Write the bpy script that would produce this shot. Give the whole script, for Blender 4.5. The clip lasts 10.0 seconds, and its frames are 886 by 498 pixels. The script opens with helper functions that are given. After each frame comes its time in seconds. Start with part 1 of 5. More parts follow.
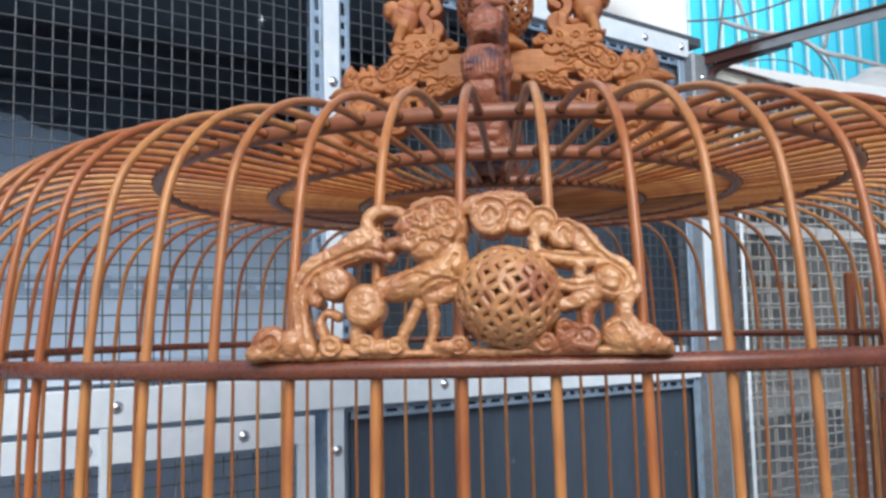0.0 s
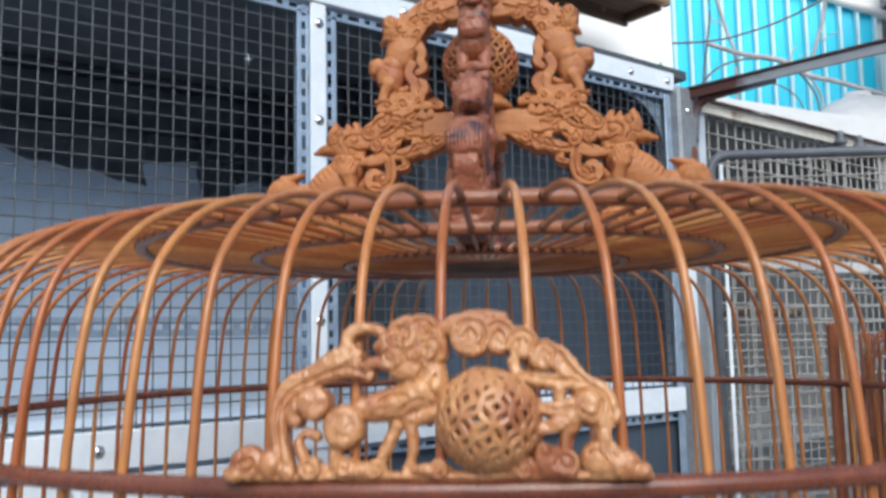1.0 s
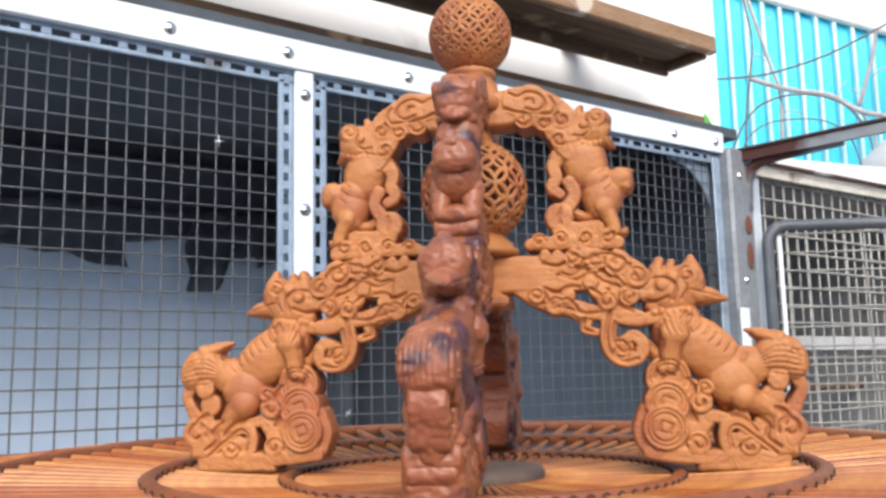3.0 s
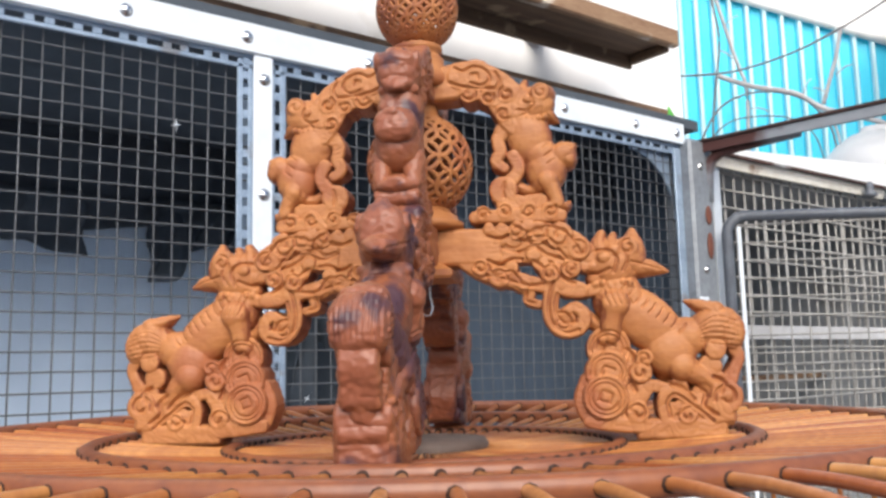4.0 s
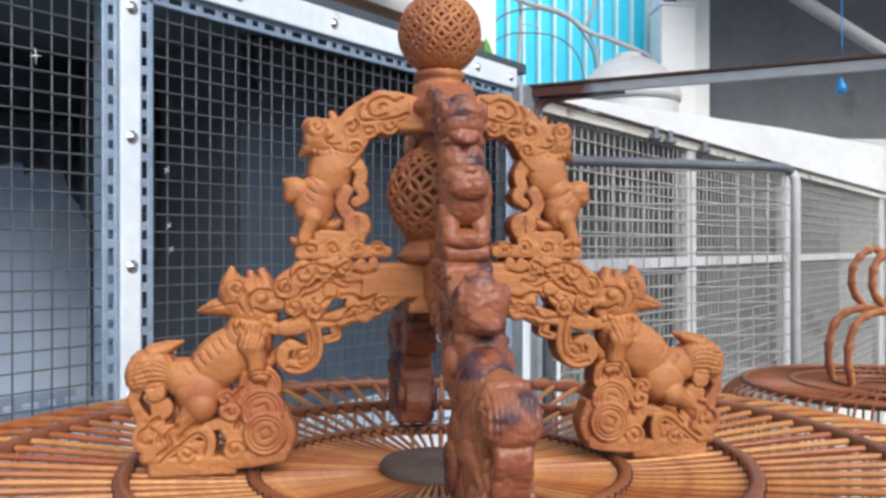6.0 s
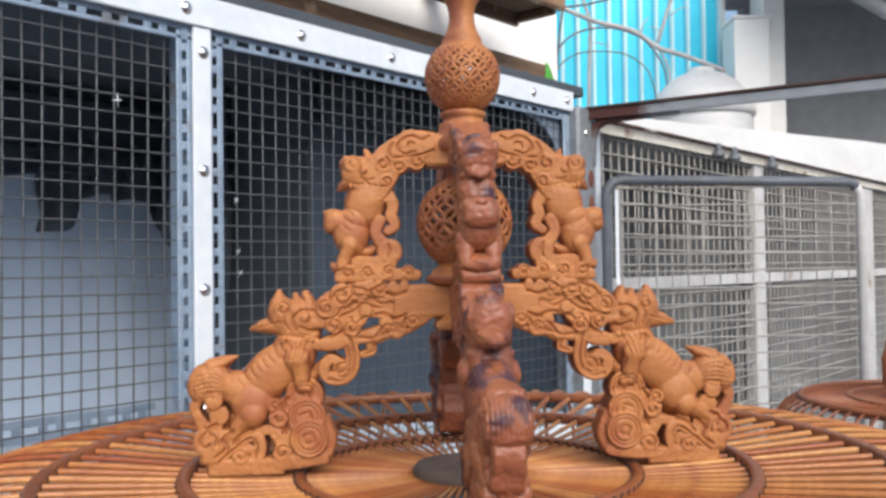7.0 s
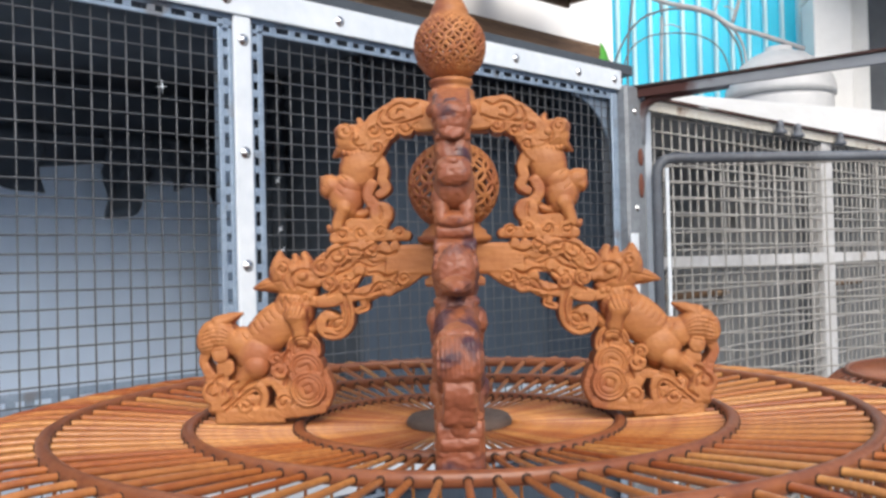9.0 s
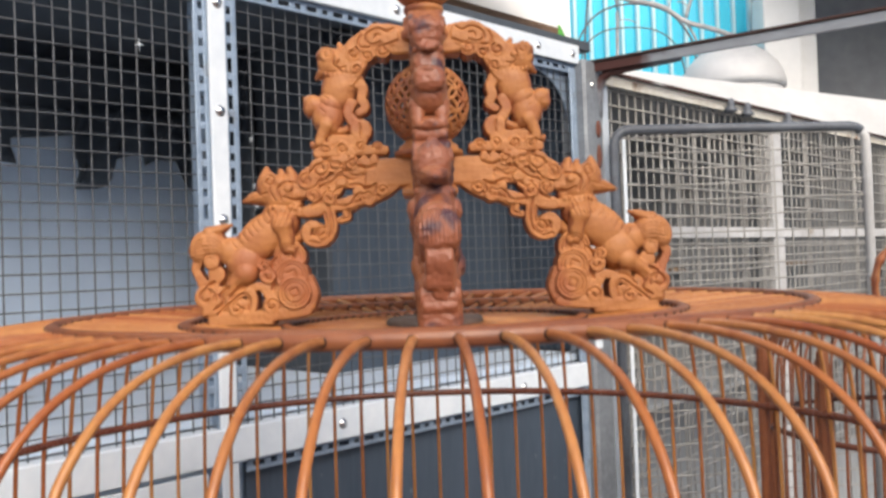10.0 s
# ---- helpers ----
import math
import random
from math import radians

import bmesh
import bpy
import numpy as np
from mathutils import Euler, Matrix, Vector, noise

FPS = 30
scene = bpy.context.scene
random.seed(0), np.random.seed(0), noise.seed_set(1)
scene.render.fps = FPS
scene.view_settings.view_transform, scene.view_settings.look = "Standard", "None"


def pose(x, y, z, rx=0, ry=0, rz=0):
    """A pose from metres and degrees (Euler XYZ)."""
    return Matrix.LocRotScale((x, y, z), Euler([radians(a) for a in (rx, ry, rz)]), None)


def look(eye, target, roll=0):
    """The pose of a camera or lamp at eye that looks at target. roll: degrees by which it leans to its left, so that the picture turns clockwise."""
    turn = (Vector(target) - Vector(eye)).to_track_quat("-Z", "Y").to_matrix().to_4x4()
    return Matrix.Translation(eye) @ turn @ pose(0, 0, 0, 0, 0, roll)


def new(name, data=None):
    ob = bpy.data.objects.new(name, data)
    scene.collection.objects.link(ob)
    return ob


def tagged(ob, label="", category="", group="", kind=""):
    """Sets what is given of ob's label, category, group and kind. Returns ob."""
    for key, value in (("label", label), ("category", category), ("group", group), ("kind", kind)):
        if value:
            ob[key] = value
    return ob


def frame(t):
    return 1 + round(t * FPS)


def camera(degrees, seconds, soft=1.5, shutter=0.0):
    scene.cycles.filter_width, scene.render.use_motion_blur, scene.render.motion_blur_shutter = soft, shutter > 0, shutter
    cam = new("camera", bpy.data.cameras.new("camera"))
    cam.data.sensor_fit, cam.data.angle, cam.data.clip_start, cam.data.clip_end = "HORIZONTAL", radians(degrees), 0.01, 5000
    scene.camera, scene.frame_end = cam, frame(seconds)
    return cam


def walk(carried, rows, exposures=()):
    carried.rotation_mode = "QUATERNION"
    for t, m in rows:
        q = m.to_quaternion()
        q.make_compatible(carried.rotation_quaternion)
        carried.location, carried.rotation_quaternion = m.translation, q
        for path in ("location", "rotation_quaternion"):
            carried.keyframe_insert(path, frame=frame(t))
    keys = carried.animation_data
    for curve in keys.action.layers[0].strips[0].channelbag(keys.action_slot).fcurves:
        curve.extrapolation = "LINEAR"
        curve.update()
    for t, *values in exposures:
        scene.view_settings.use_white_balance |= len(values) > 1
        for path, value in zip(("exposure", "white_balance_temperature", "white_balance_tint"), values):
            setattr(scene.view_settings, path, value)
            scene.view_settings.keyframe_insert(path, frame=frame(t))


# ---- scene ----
cam = camera(53.91, 10.0, soft=2.9, shutter=0.4)
PATH = [
    (0, (-0.0345, 0.0013, 1.2324), (1.1635, 1.5926, 1.4129), -1.33),
    (0.5, (-0.0343, -0.0007, 1.2346), (1.1696, 1.5855, 1.4201), -1.26),
    (1, (-0.0341, -0.0017, 1.2554), (1.1853, 1.5697, 1.4642), -1.15),
    (1.5, (-0.0180, 0.0025, 1.3056), (1.1942, 1.5740, 1.5525), -0.44),
    (2, (0.0311, 0.0573, 1.3439), (1.1577, 1.6831, 1.6396), -0.81),
    (2.5, (0.0493, 0.0808, 1.3387), (1.1767, 1.7083, 1.6221), -1.02),
    (4, (0.0641, 0.0722, 1.3215), (1.2630, 1.6503, 1.5896), -1.31),
    (4.5, (0.0577, 0.0950, 1.3287), (1.3029, 1.6413, 1.5700), -0.67),
    (5, (0.0243, 0.1511, 1.3569), (1.4599, 1.5394, 1.4652), 1.73),
    (5.5, (-0.0042, 0.1530, 1.3752), (1.6003, 1.3471, 1.3874), 0.34),
    (5.7, (-0.0091, 0.1474, 1.3752), (1.6142, 1.3157, 1.3699), 0.15),
    (6.8, (-0.0238, 0.1089, 1.3790), (1.5146, 1.3863, 1.4176), -0.91),
    (7, (-0.0267, 0.0995, 1.3773), (1.4772, 1.4173, 1.4197), -0.79),
    (7.5, (-0.0221, 0.0801, 1.3611), (1.4374, 1.4475, 1.3716), -0.61),
    (8, (-0.0211, 0.0600, 1.3619), (1.4074, 1.4598, 1.3625), -0.48),
    (8.5, (-0.0148, 0.0595, 1.3632), (1.3671, 1.5052, 1.3739), -0.59),
    (9, (-0.0126, 0.0591, 1.3633), (1.3595, 1.5139, 1.3900), -1.41),
    (9.5, (-0.0212, 0.0541, 1.3517), (1.3829, 1.4779, 1.3883), -1.75),
    (10, (-0.0398, 0.0423, 1.3209), (1.3965, 1.4337, 1.3545), -2.11),
]
EXPOSURE = [(0, 0.08, 6000, 6), (0.9, 0.09, 6000, 6), (2.0, 0.50, 6400, 9), (4.0, 0.40, 6500, 10), (4.9, 0.24, 6100, 8), (5.6, 0.18, 6150, 8), (7.0, 0.20, 6500, 10), (9.4, 0.22, 6550, 10), (10.0, 0.26, 6900, 11)]
walk(cam, [(t, look(eye, target, roll)) for t, eye, target, roll in PATH], EXPOSURE)

# ---- daylight: bright hazy sky with a soft sun from behind the viewer ----
world = bpy.data.worlds.new("world")
scene.world = world
world.use_nodes = True
wn = world.node_tree
sky = wn.nodes.new("ShaderNodeTexSky")
sky.sky_type = "NISHITA"
sky.sun_disc = False
SUN_EL, SUN_AZ = 37.0, 240.0      # elevation; compass angle of the sun from +x, anticlockwise
sky.sun_elevation = radians(SUN_EL)
sky.sun_rotation = radians(90 - SUN_AZ)
sky.air_density, sky.dust_density, sky.ozone_density = 1.0, 2.5, 1.0
wn.links.new(sky.outputs[0], wn.nodes["Background"].inputs[0])
wn.nodes["Background"].inputs[1].default_value = 0.15
sun = new("sun", bpy.data.lights.new("sun", "SUN"))
sun.data.energy, sun.data.angle, sun.data.color = 2.7, radians(55), (1.0, 0.95, 0.88)
sun_dir = Vector((math.cos(radians(SUN_AZ)) * math.cos(radians(SUN_EL)), math.sin(radians(SUN_AZ)) * math.cos(radians(SUN_EL)), math.sin(radians(SUN_EL))))
sun.matrix_world = look(sun_dir * 10, (0, 0, 0))

# ---- materials ----
def material(name, a, b, rough=0.6, metal=0.0, scale=40.0, stretch=(1, 1, 1), bump=0.15, fine=6.0, spots=None, spot_scale=12.0, spot_cut=0.62, coat=0.0, random_mix=None, endgrain=None, space="Object"):
    """Two-scale surface: colours a to b along a stretched noise, finer grain in roughness and bump, and spots of wear."""
    m = bpy.data.materials.new(name)
    m.use_nodes = True
    nt = m.node_tree
    bs = nt.nodes["Principled BSDF"]
    N = lambda kind: nt.nodes.new(kind)
    L = nt.links.new
    tc, mp = N("ShaderNodeTexCoord"), N("ShaderNodeMapping")
    mp.inputs["Scale"].default_value = stretch
    L(tc.outputs[space], mp.inputs["Vector"])
    big, small = N("ShaderNodeTexNoise"), N("ShaderNodeTexNoise")
    big.inputs["Scale"].default_value, big.inputs["Detail"].default_value = scale, 5.0
    small.inputs["Scale"].default_value, small.inputs["Detail"].default_value = scale * fine, 3.0
    L(mp.outputs[0], big.inputs["Vector"])
    L(mp.outputs[0], small.inputs["Vector"])
    mix = N("ShaderNodeMix")
    mix.data_type = "RGBA"
    mix.inputs["A"].default_value, mix.inputs["B"].default_value = (*a, 1), (*b, 1)
    ramp = N("ShaderNodeMapRange")
    ramp.inputs["From Min"].default_value, ramp.inputs["From Max"].default_value = 0.33, 0.67
    add = N("ShaderNodeMath")
    add.operation = "MULTIPLY_ADD"
    add.inputs[1].default_value = 0.45
    L(small.outputs["Fac"], add.inputs[0])
    sub = N("ShaderNodeMath")
    sub.operation = "MULTIPLY_ADD"
    sub.inputs[1].default_value, sub.inputs[2].default_value = 0.75, -0.1
    L(big.outputs["Fac"], sub.inputs[0])
    L(sub.outputs[0], add.inputs[2])
    L(add.outputs[0], ramp.inputs["Value"])
    L(ramp.outputs[0], mix.inputs["Factor"])
    colour = mix.outputs["Result"]
    if random_mix:
        info = N("ShaderNodeObjectInfo")
        cr = N("ShaderNodeValToRGB")
        cr.color_ramp.elements.remove(cr.color_ramp.elements[1])
        for i, c in enumerate(random_mix):
            e = cr.color_ramp.elements[0] if i == 0 else cr.color_ramp.elements.new(i / (len(random_mix) - 1))
            e.color = (*c, 1)
        L(info.outputs["Random"], cr.inputs[0])
        mul = N("ShaderNodeMix")
        mul.data_type, mul.blend_type = "RGBA", "MULTIPLY"
        mul.inputs["Factor"].default_value = 1.0
        L(colour, mul.inputs["A"])
        L(cr.outputs[0], mul.inputs["B"])
        colour = mul.outputs["Result"]
    if endgrain:
        sx = N("ShaderNodeSeparateXYZ")
        L(tc.outputs["Normal"], sx.inputs[0])
        ab = N("ShaderNodeMath")
        ab.operation = "ABSOLUTE"
        L(sx.outputs["X"], ab.inputs[0])
        wob = N("ShaderNodeMath")
        wob.operation = "MULTIPLY_ADD"
        wob.inputs[1].default_value = 0.7
        L(big.outputs["Fac"], wob.inputs[0])
        L(ab.outputs[0], wob.inputs[2])
        r2 = N("ShaderNodeMapRange")
        r2.inputs["From Min"].default_value, r2.inputs["From Max"].default_value = 0.85, 1.3
        L(wob.outputs[0], r2.inputs["Value"])
        m2 = N("ShaderNodeMix")
        m2.data_type = "RGBA"
        m2.inputs["B"].default_value = (*endgrain, 1)
        L(r2.outputs[0], m2.inputs["Factor"])
        L(colour, m2.inputs["A"])
        colour = m2.outputs["Result"]
    if spots:
        sp = N("ShaderNodeTexNoise")
        sp.inputs["Scale"].default_value, sp.inputs["Detail"].default_value = spot_scale, 6.0
        L(tc.outputs["Object"], sp.inputs["Vector"])
        r3 = N("ShaderNodeMapRange")
        r3.inputs["From Min"].default_value, r3.inputs["From Max"].default_value = spot_cut, spot_cut + 0.07
        L(sp.outputs["Fac"], r3.inputs["Value"])
        m3 = N("ShaderNodeMix")
        m3.data_type = "RGBA"
        m3.inputs["B"].default_value = (*spots, 1)
        L(r3.outputs[0], m3.inputs["Factor"])
        L(colour, m3.inputs["A"])
        colour = m3.outputs["Result"]
    L(colour, bs.inputs["Base Color"])
    rr = N("ShaderNodeMapRange")
    rr.inputs["To Min"].default_value, rr.inputs["To Max"].default_value = max(rough - 0.12, 0.05), min(rough + 0.12, 1)
    L(small.outputs["Fac"], rr.inputs["Value"])
    L(rr.outputs[0], bs.inputs["Roughness"])
    bs.inputs["Metallic"].default_value = metal
    bs.inputs["Coat Weight"].default_value, bs.inputs["Coat Roughness"].default_value = coat, 0.25
    if bump:
        bp = N("ShaderNodeBump")
        bp.inputs["Strength"].default_value, bp.inputs["Distance"].default_value = bump, 0.0006
        L(small.outputs["Fac"], bp.inputs["Height"])
        L(bp.outputs[0], bs.inputs["Normal"])
    return m


M_BAMBOO = material("split_bamboo", (0.49, 0.204, 0.062), (0.325, 0.108, 0.033), 0.36, scale=25, stretch=(3, 3, 0.5), bump=0.08, coat=0.25, random_mix=((1, 1, 1), (0.9, 0.68, 0.58), (1.2, 1.35, 1.4), (0.72, 0.46, 0.4), (1.1, 1.05, 0.95), (1.3, 1.55, 1.55), (0.8, 0.6, 0.55)))
M_RING = material("bent_wood_ring", (0.30, 0.10, 0.036), (0.19, 0.058, 0.026), 0.42, scale=60, bump=0.1, coat=0.2)
M_RING_DARK = material("dark_bent_ring", (0.16, 0.05, 0.026), (0.10, 0.032, 0.02), 0.4, scale=60, bump=0.1, coat=0.2)
M_BAND = material("lacquered_band", (0.21, 0.062, 0.030), (0.12, 0.034, 0.019), 0.28, scale=80, bump=0.05, coat=0.4)
M_DISC = material("dull_dark_disc", (0.125, 0.088, 0.070), (0.075, 0.054, 0.044), 0.6, scale=50, bump=0.15)
# near-black that paints the shade inside the bored holes
M_HOLE_SHADE = material("bored_hole", (0.03, 0.012, 0.008), (0.05, 0.02, 0.01), 0.8, bump=0)
M_CARVED = material("carved_fruitwood", (0.50, 0.208, 0.068), (0.38, 0.138, 0.044), 0.58, scale=45, stretch=(0.7, 5, 5), bump=0.15, coat=0.06, fine=5, endgrain=(0.24, 0.072, 0.034), spots=(0.36, 0.120, 0.046), spot_scale=28, spot_cut=0.58)
M_CARVED_RED = material("stained_fruitwood", (0.37, 0.128, 0.050), (0.18, 0.058, 0.031), 0.5, scale=55, bump=0.12, coat=0.22, spots=(0.070, 0.026, 0.034), spot_scale=52, spot_cut=0.54, endgrain=(0.27, 0.082, 0.040))
M_PANEL = material("waxed_carving", (0.60, 0.31, 0.13), (0.36, 0.13, 0.048), 0.3, scale=70, bump=0.15, coat=0.45, spots=(0.30, 0.10, 0.04), spot_scale=60, spot_cut=0.58)
M_STEEL = material("bright_steel", (0.75, 0.76, 0.78), (0.6, 0.61, 0.63), 0.25, metal=1.0, bump=0.03)
M_BLACK = material("black_plastic", (0.012, 0.012, 0.014), (0.02, 0.02, 0.02), 0.35, bump=0.03)
M_WHITE = material("white_painted_steel", (0.77, 0.83, 0.89), (0.66, 0.73, 0.80), 0.4, scale=18, bump=0.06, spots=(0.42, 0.36, 0.30), spot_scale=22, spot_cut=0.70)
M_ZINC = material("galvanised_angle", (0.38, 0.48, 0.60), (0.25, 0.33, 0.44), 0.42, metal=0.35, scale=45, bump=0.08, spots=(0.25, 0.27, 0.3), spot_scale=30, spot_cut=0.6)
M_WIRE = material("galvanised_wire", (0.145, 0.155, 0.17), (0.09, 0.095, 0.105), 0.5, metal=0.4, scale=60, bump=0.05)
M_WIRE_PALE = material("pale_dusty_wire", (0.46, 0.455, 0.44), (0.30, 0.29, 0.27), 0.6, metal=0.1, scale=30, bump=0.05)
M_TUBE = material("weathered_tube", (0.30, 0.33, 0.36), (0.2, 0.215, 0.24), 0.5, metal=0.3, scale=30, bump=0.1, spots=(0.20, 0.075, 0.045), spot_scale=9, spot_cut=0.64)
M_DARKBAR = material("grey_painted_tube", (0.13, 0.15, 0.18), (0.085, 0.095, 0.115), 0.45, scale=30, bump=0.08, spots=(0.3, 0.32, 0.34), spot_scale=40, spot_cut=0.68)
M_RUST = material("rusty_steel", (0.075, 0.030, 0.024), (0.035, 0.022, 0.02), 0.75, scale=14, bump=0.4, spots=(0.36, 0.37, 0.39), spot_scale=11, spot_cut=0.63)
M_INNER = material("blue_grey_board", (0.64, 0.75, 0.88), (0.53, 0.63, 0.76), 0.7, scale=4, bump=0.08, spots=(0.28, 0.32, 0.38), spot_scale=5, spot_cut=0.62)
M_BAYGREY = material("dusty_grey_board", (0.40, 0.43, 0.46), (0.30, 0.32, 0.345), 0.8, scale=5, stretch=(1, 1, 0.4), bump=0.1, spots=(0.22, 0.20, 0.18), spot_scale=6, spot_cut=0.6)
M_SLATE = material("slate_grey_board", (0.064, 0.088, 0.122), (0.048, 0.068, 0.096), 0.5, scale=7, stretch=(6, 6, 0.7), bump=0.08, spots=(0.16, 0.19, 0.22), spot_scale=60, spot_cut=0.70)
# near-black for the hung cloth and for boards whose colour stands in for shade
M_DARK = material("black_cloth_and_shade", (0.046, 0.058, 0.074), (0.070, 0.084, 0.102), 0.9, scale=16, bump=0.2)
M_TIMBER = material("weathered_timber", (0.20, 0.12, 0.07), (0.10, 0.06, 0.04), 0.8, scale=14, stretch=(0.6, 8, 8), bump=0.4, spots=(0.36, 0.25, 0.16), spot_scale=20, spot_cut=0.62)
M_PLASTER = material("white_plaster", (0.88, 0.88, 0.87), (0.82, 0.82, 0.81), 0.85, scale=6, bump=0.15, spots=(0.6, 0.57, 0.52), spot_scale=5, spot_cut=0.68)
M_GREYWALL = material("grey_concrete", (0.34, 0.345, 0.36), (0.26, 0.265, 0.28), 0.9, scale=4, bump=0.2, spots=(0.2, 0.2, 0.21), spot_scale=3, spot_cut=0.64)
M_TURQ = material("turquoise_sheet", (0.015, 0.56, 0.80), (0.02, 0.62, 0.82), 0.45, scale=3, stretch=(1, 1, 0.3), bump=0.04)
M_TURQ_PALE = material("pale_turquoise_sheet", (0.62, 0.84, 0.88), (0.52, 0.78, 0.84), 0.45, scale=3, bump=0.04)
M_CABLE = material("grey_cable", (0.16, 0.16, 0.17), (0.1, 0.1, 0.11), 0.6, bump=0.03)
M_GREEN = material("green_leaf_plastic", (0.10, 0.42, 0.06), (0.07, 0.33, 0.04), 0.5, bump=0.05)
M_BLUE = material("blue_plastic", (0.02, 0.22, 0.55), (0.02, 0.18, 0.48), 0.4, bump=0.03)
M_DUSTY = material("dusty_white_paint", (0.60, 0.61, 0.62), (0.46, 0.46, 0.46), 0.7, scale=14, bump=0.15, spots=(0.30, 0.25, 0.20), spot_scale=16, spot_cut=0.64)
M_PATCH = material("brown_rust_patch", (0.20, 0.072, 0.045), (0.13, 0.045, 0.03), 0.8, scale=120, bump=0.4)
M_PEEL = material("peeling_grey_paint", (0.33, 0.36, 0.40), (0.24, 0.26, 0.29), 0.55, metal=0.1, scale=22, stretch=(1, 0.4, 1), bump=0.3, spots=(0.085, 0.030, 0.025), spot_scale=8, spot_cut=0.52)
M_FASCIA = material("weathered_white_sheet", (0.86, 0.88, 0.89), (0.76, 0.77, 0.77), 0.45, scale=7, stretch=(0.5, 1, 2), bump=0.15, spots=(0.50, 0.42, 0.32), spot_scale=9, spot_cut=0.67)
M_CREAM = material("weathered_cream_paint", (0.84, 0.82, 0.76), (0.62, 0.57, 0.48), 0.6, scale=12, bump=0.2, spots=(0.26, 0.16, 0.10), spot_scale=18, spot_cut=0.60)
M_EDGE = material("flaking_rusty_edge", (0.34, 0.22, 0.13), (0.22, 0.12, 0.07), 0.8, scale=22, stretch=(0.6, 3, 3), bump=0.5, spots=(0.58, 0.50, 0.42), spot_scale=24, spot_cut=0.54)
M_STEM = material("dry_pale_stem", (0.50, 0.49, 0.50), (0.34, 0.33, 0.34), 0.85, scale=30, bump=0.3)
M_TANK = material("pale_grey_plastic", (0.62, 0.63, 0.64), (0.53, 0.54, 0.56), 0.5, scale=5, bump=0.05, spots=(0.44, 0.44, 0.43), spot_scale=6, spot_cut=0.64)
M_GROUND = material("grey_cement_floor", (0.36, 0.355, 0.34), (0.27, 0.265, 0.26), 0.85, scale=2.5, bump=0.2, spots=(0.2, 0.195, 0.19), spot_scale=2, spot_cut=0.62)


# ---- building helpers ----
def mesh_object(name, verts, faces, mat, parent=None, label="", smooth=True):
    me = bpy.data.meshes.new(name)
    me.from_pydata([tuple(v) for v in verts], [], [tuple(f) for f in faces])
    if smooth:
        me.polygons.foreach_set("use_smooth", [True] * len(me.polygons))
    me.materials.append(mat)
    me.update()
    ob = new(name, me)
    ob.parent = parent
    if label:
        tagged(ob, label)
    return ob


def empty(name, place, label, category, kind="", group=""):
    ob = new(name)
    ob.empty_display_size = 0.05
    ob.location = place
    return tagged(ob, label, category, group, kind)


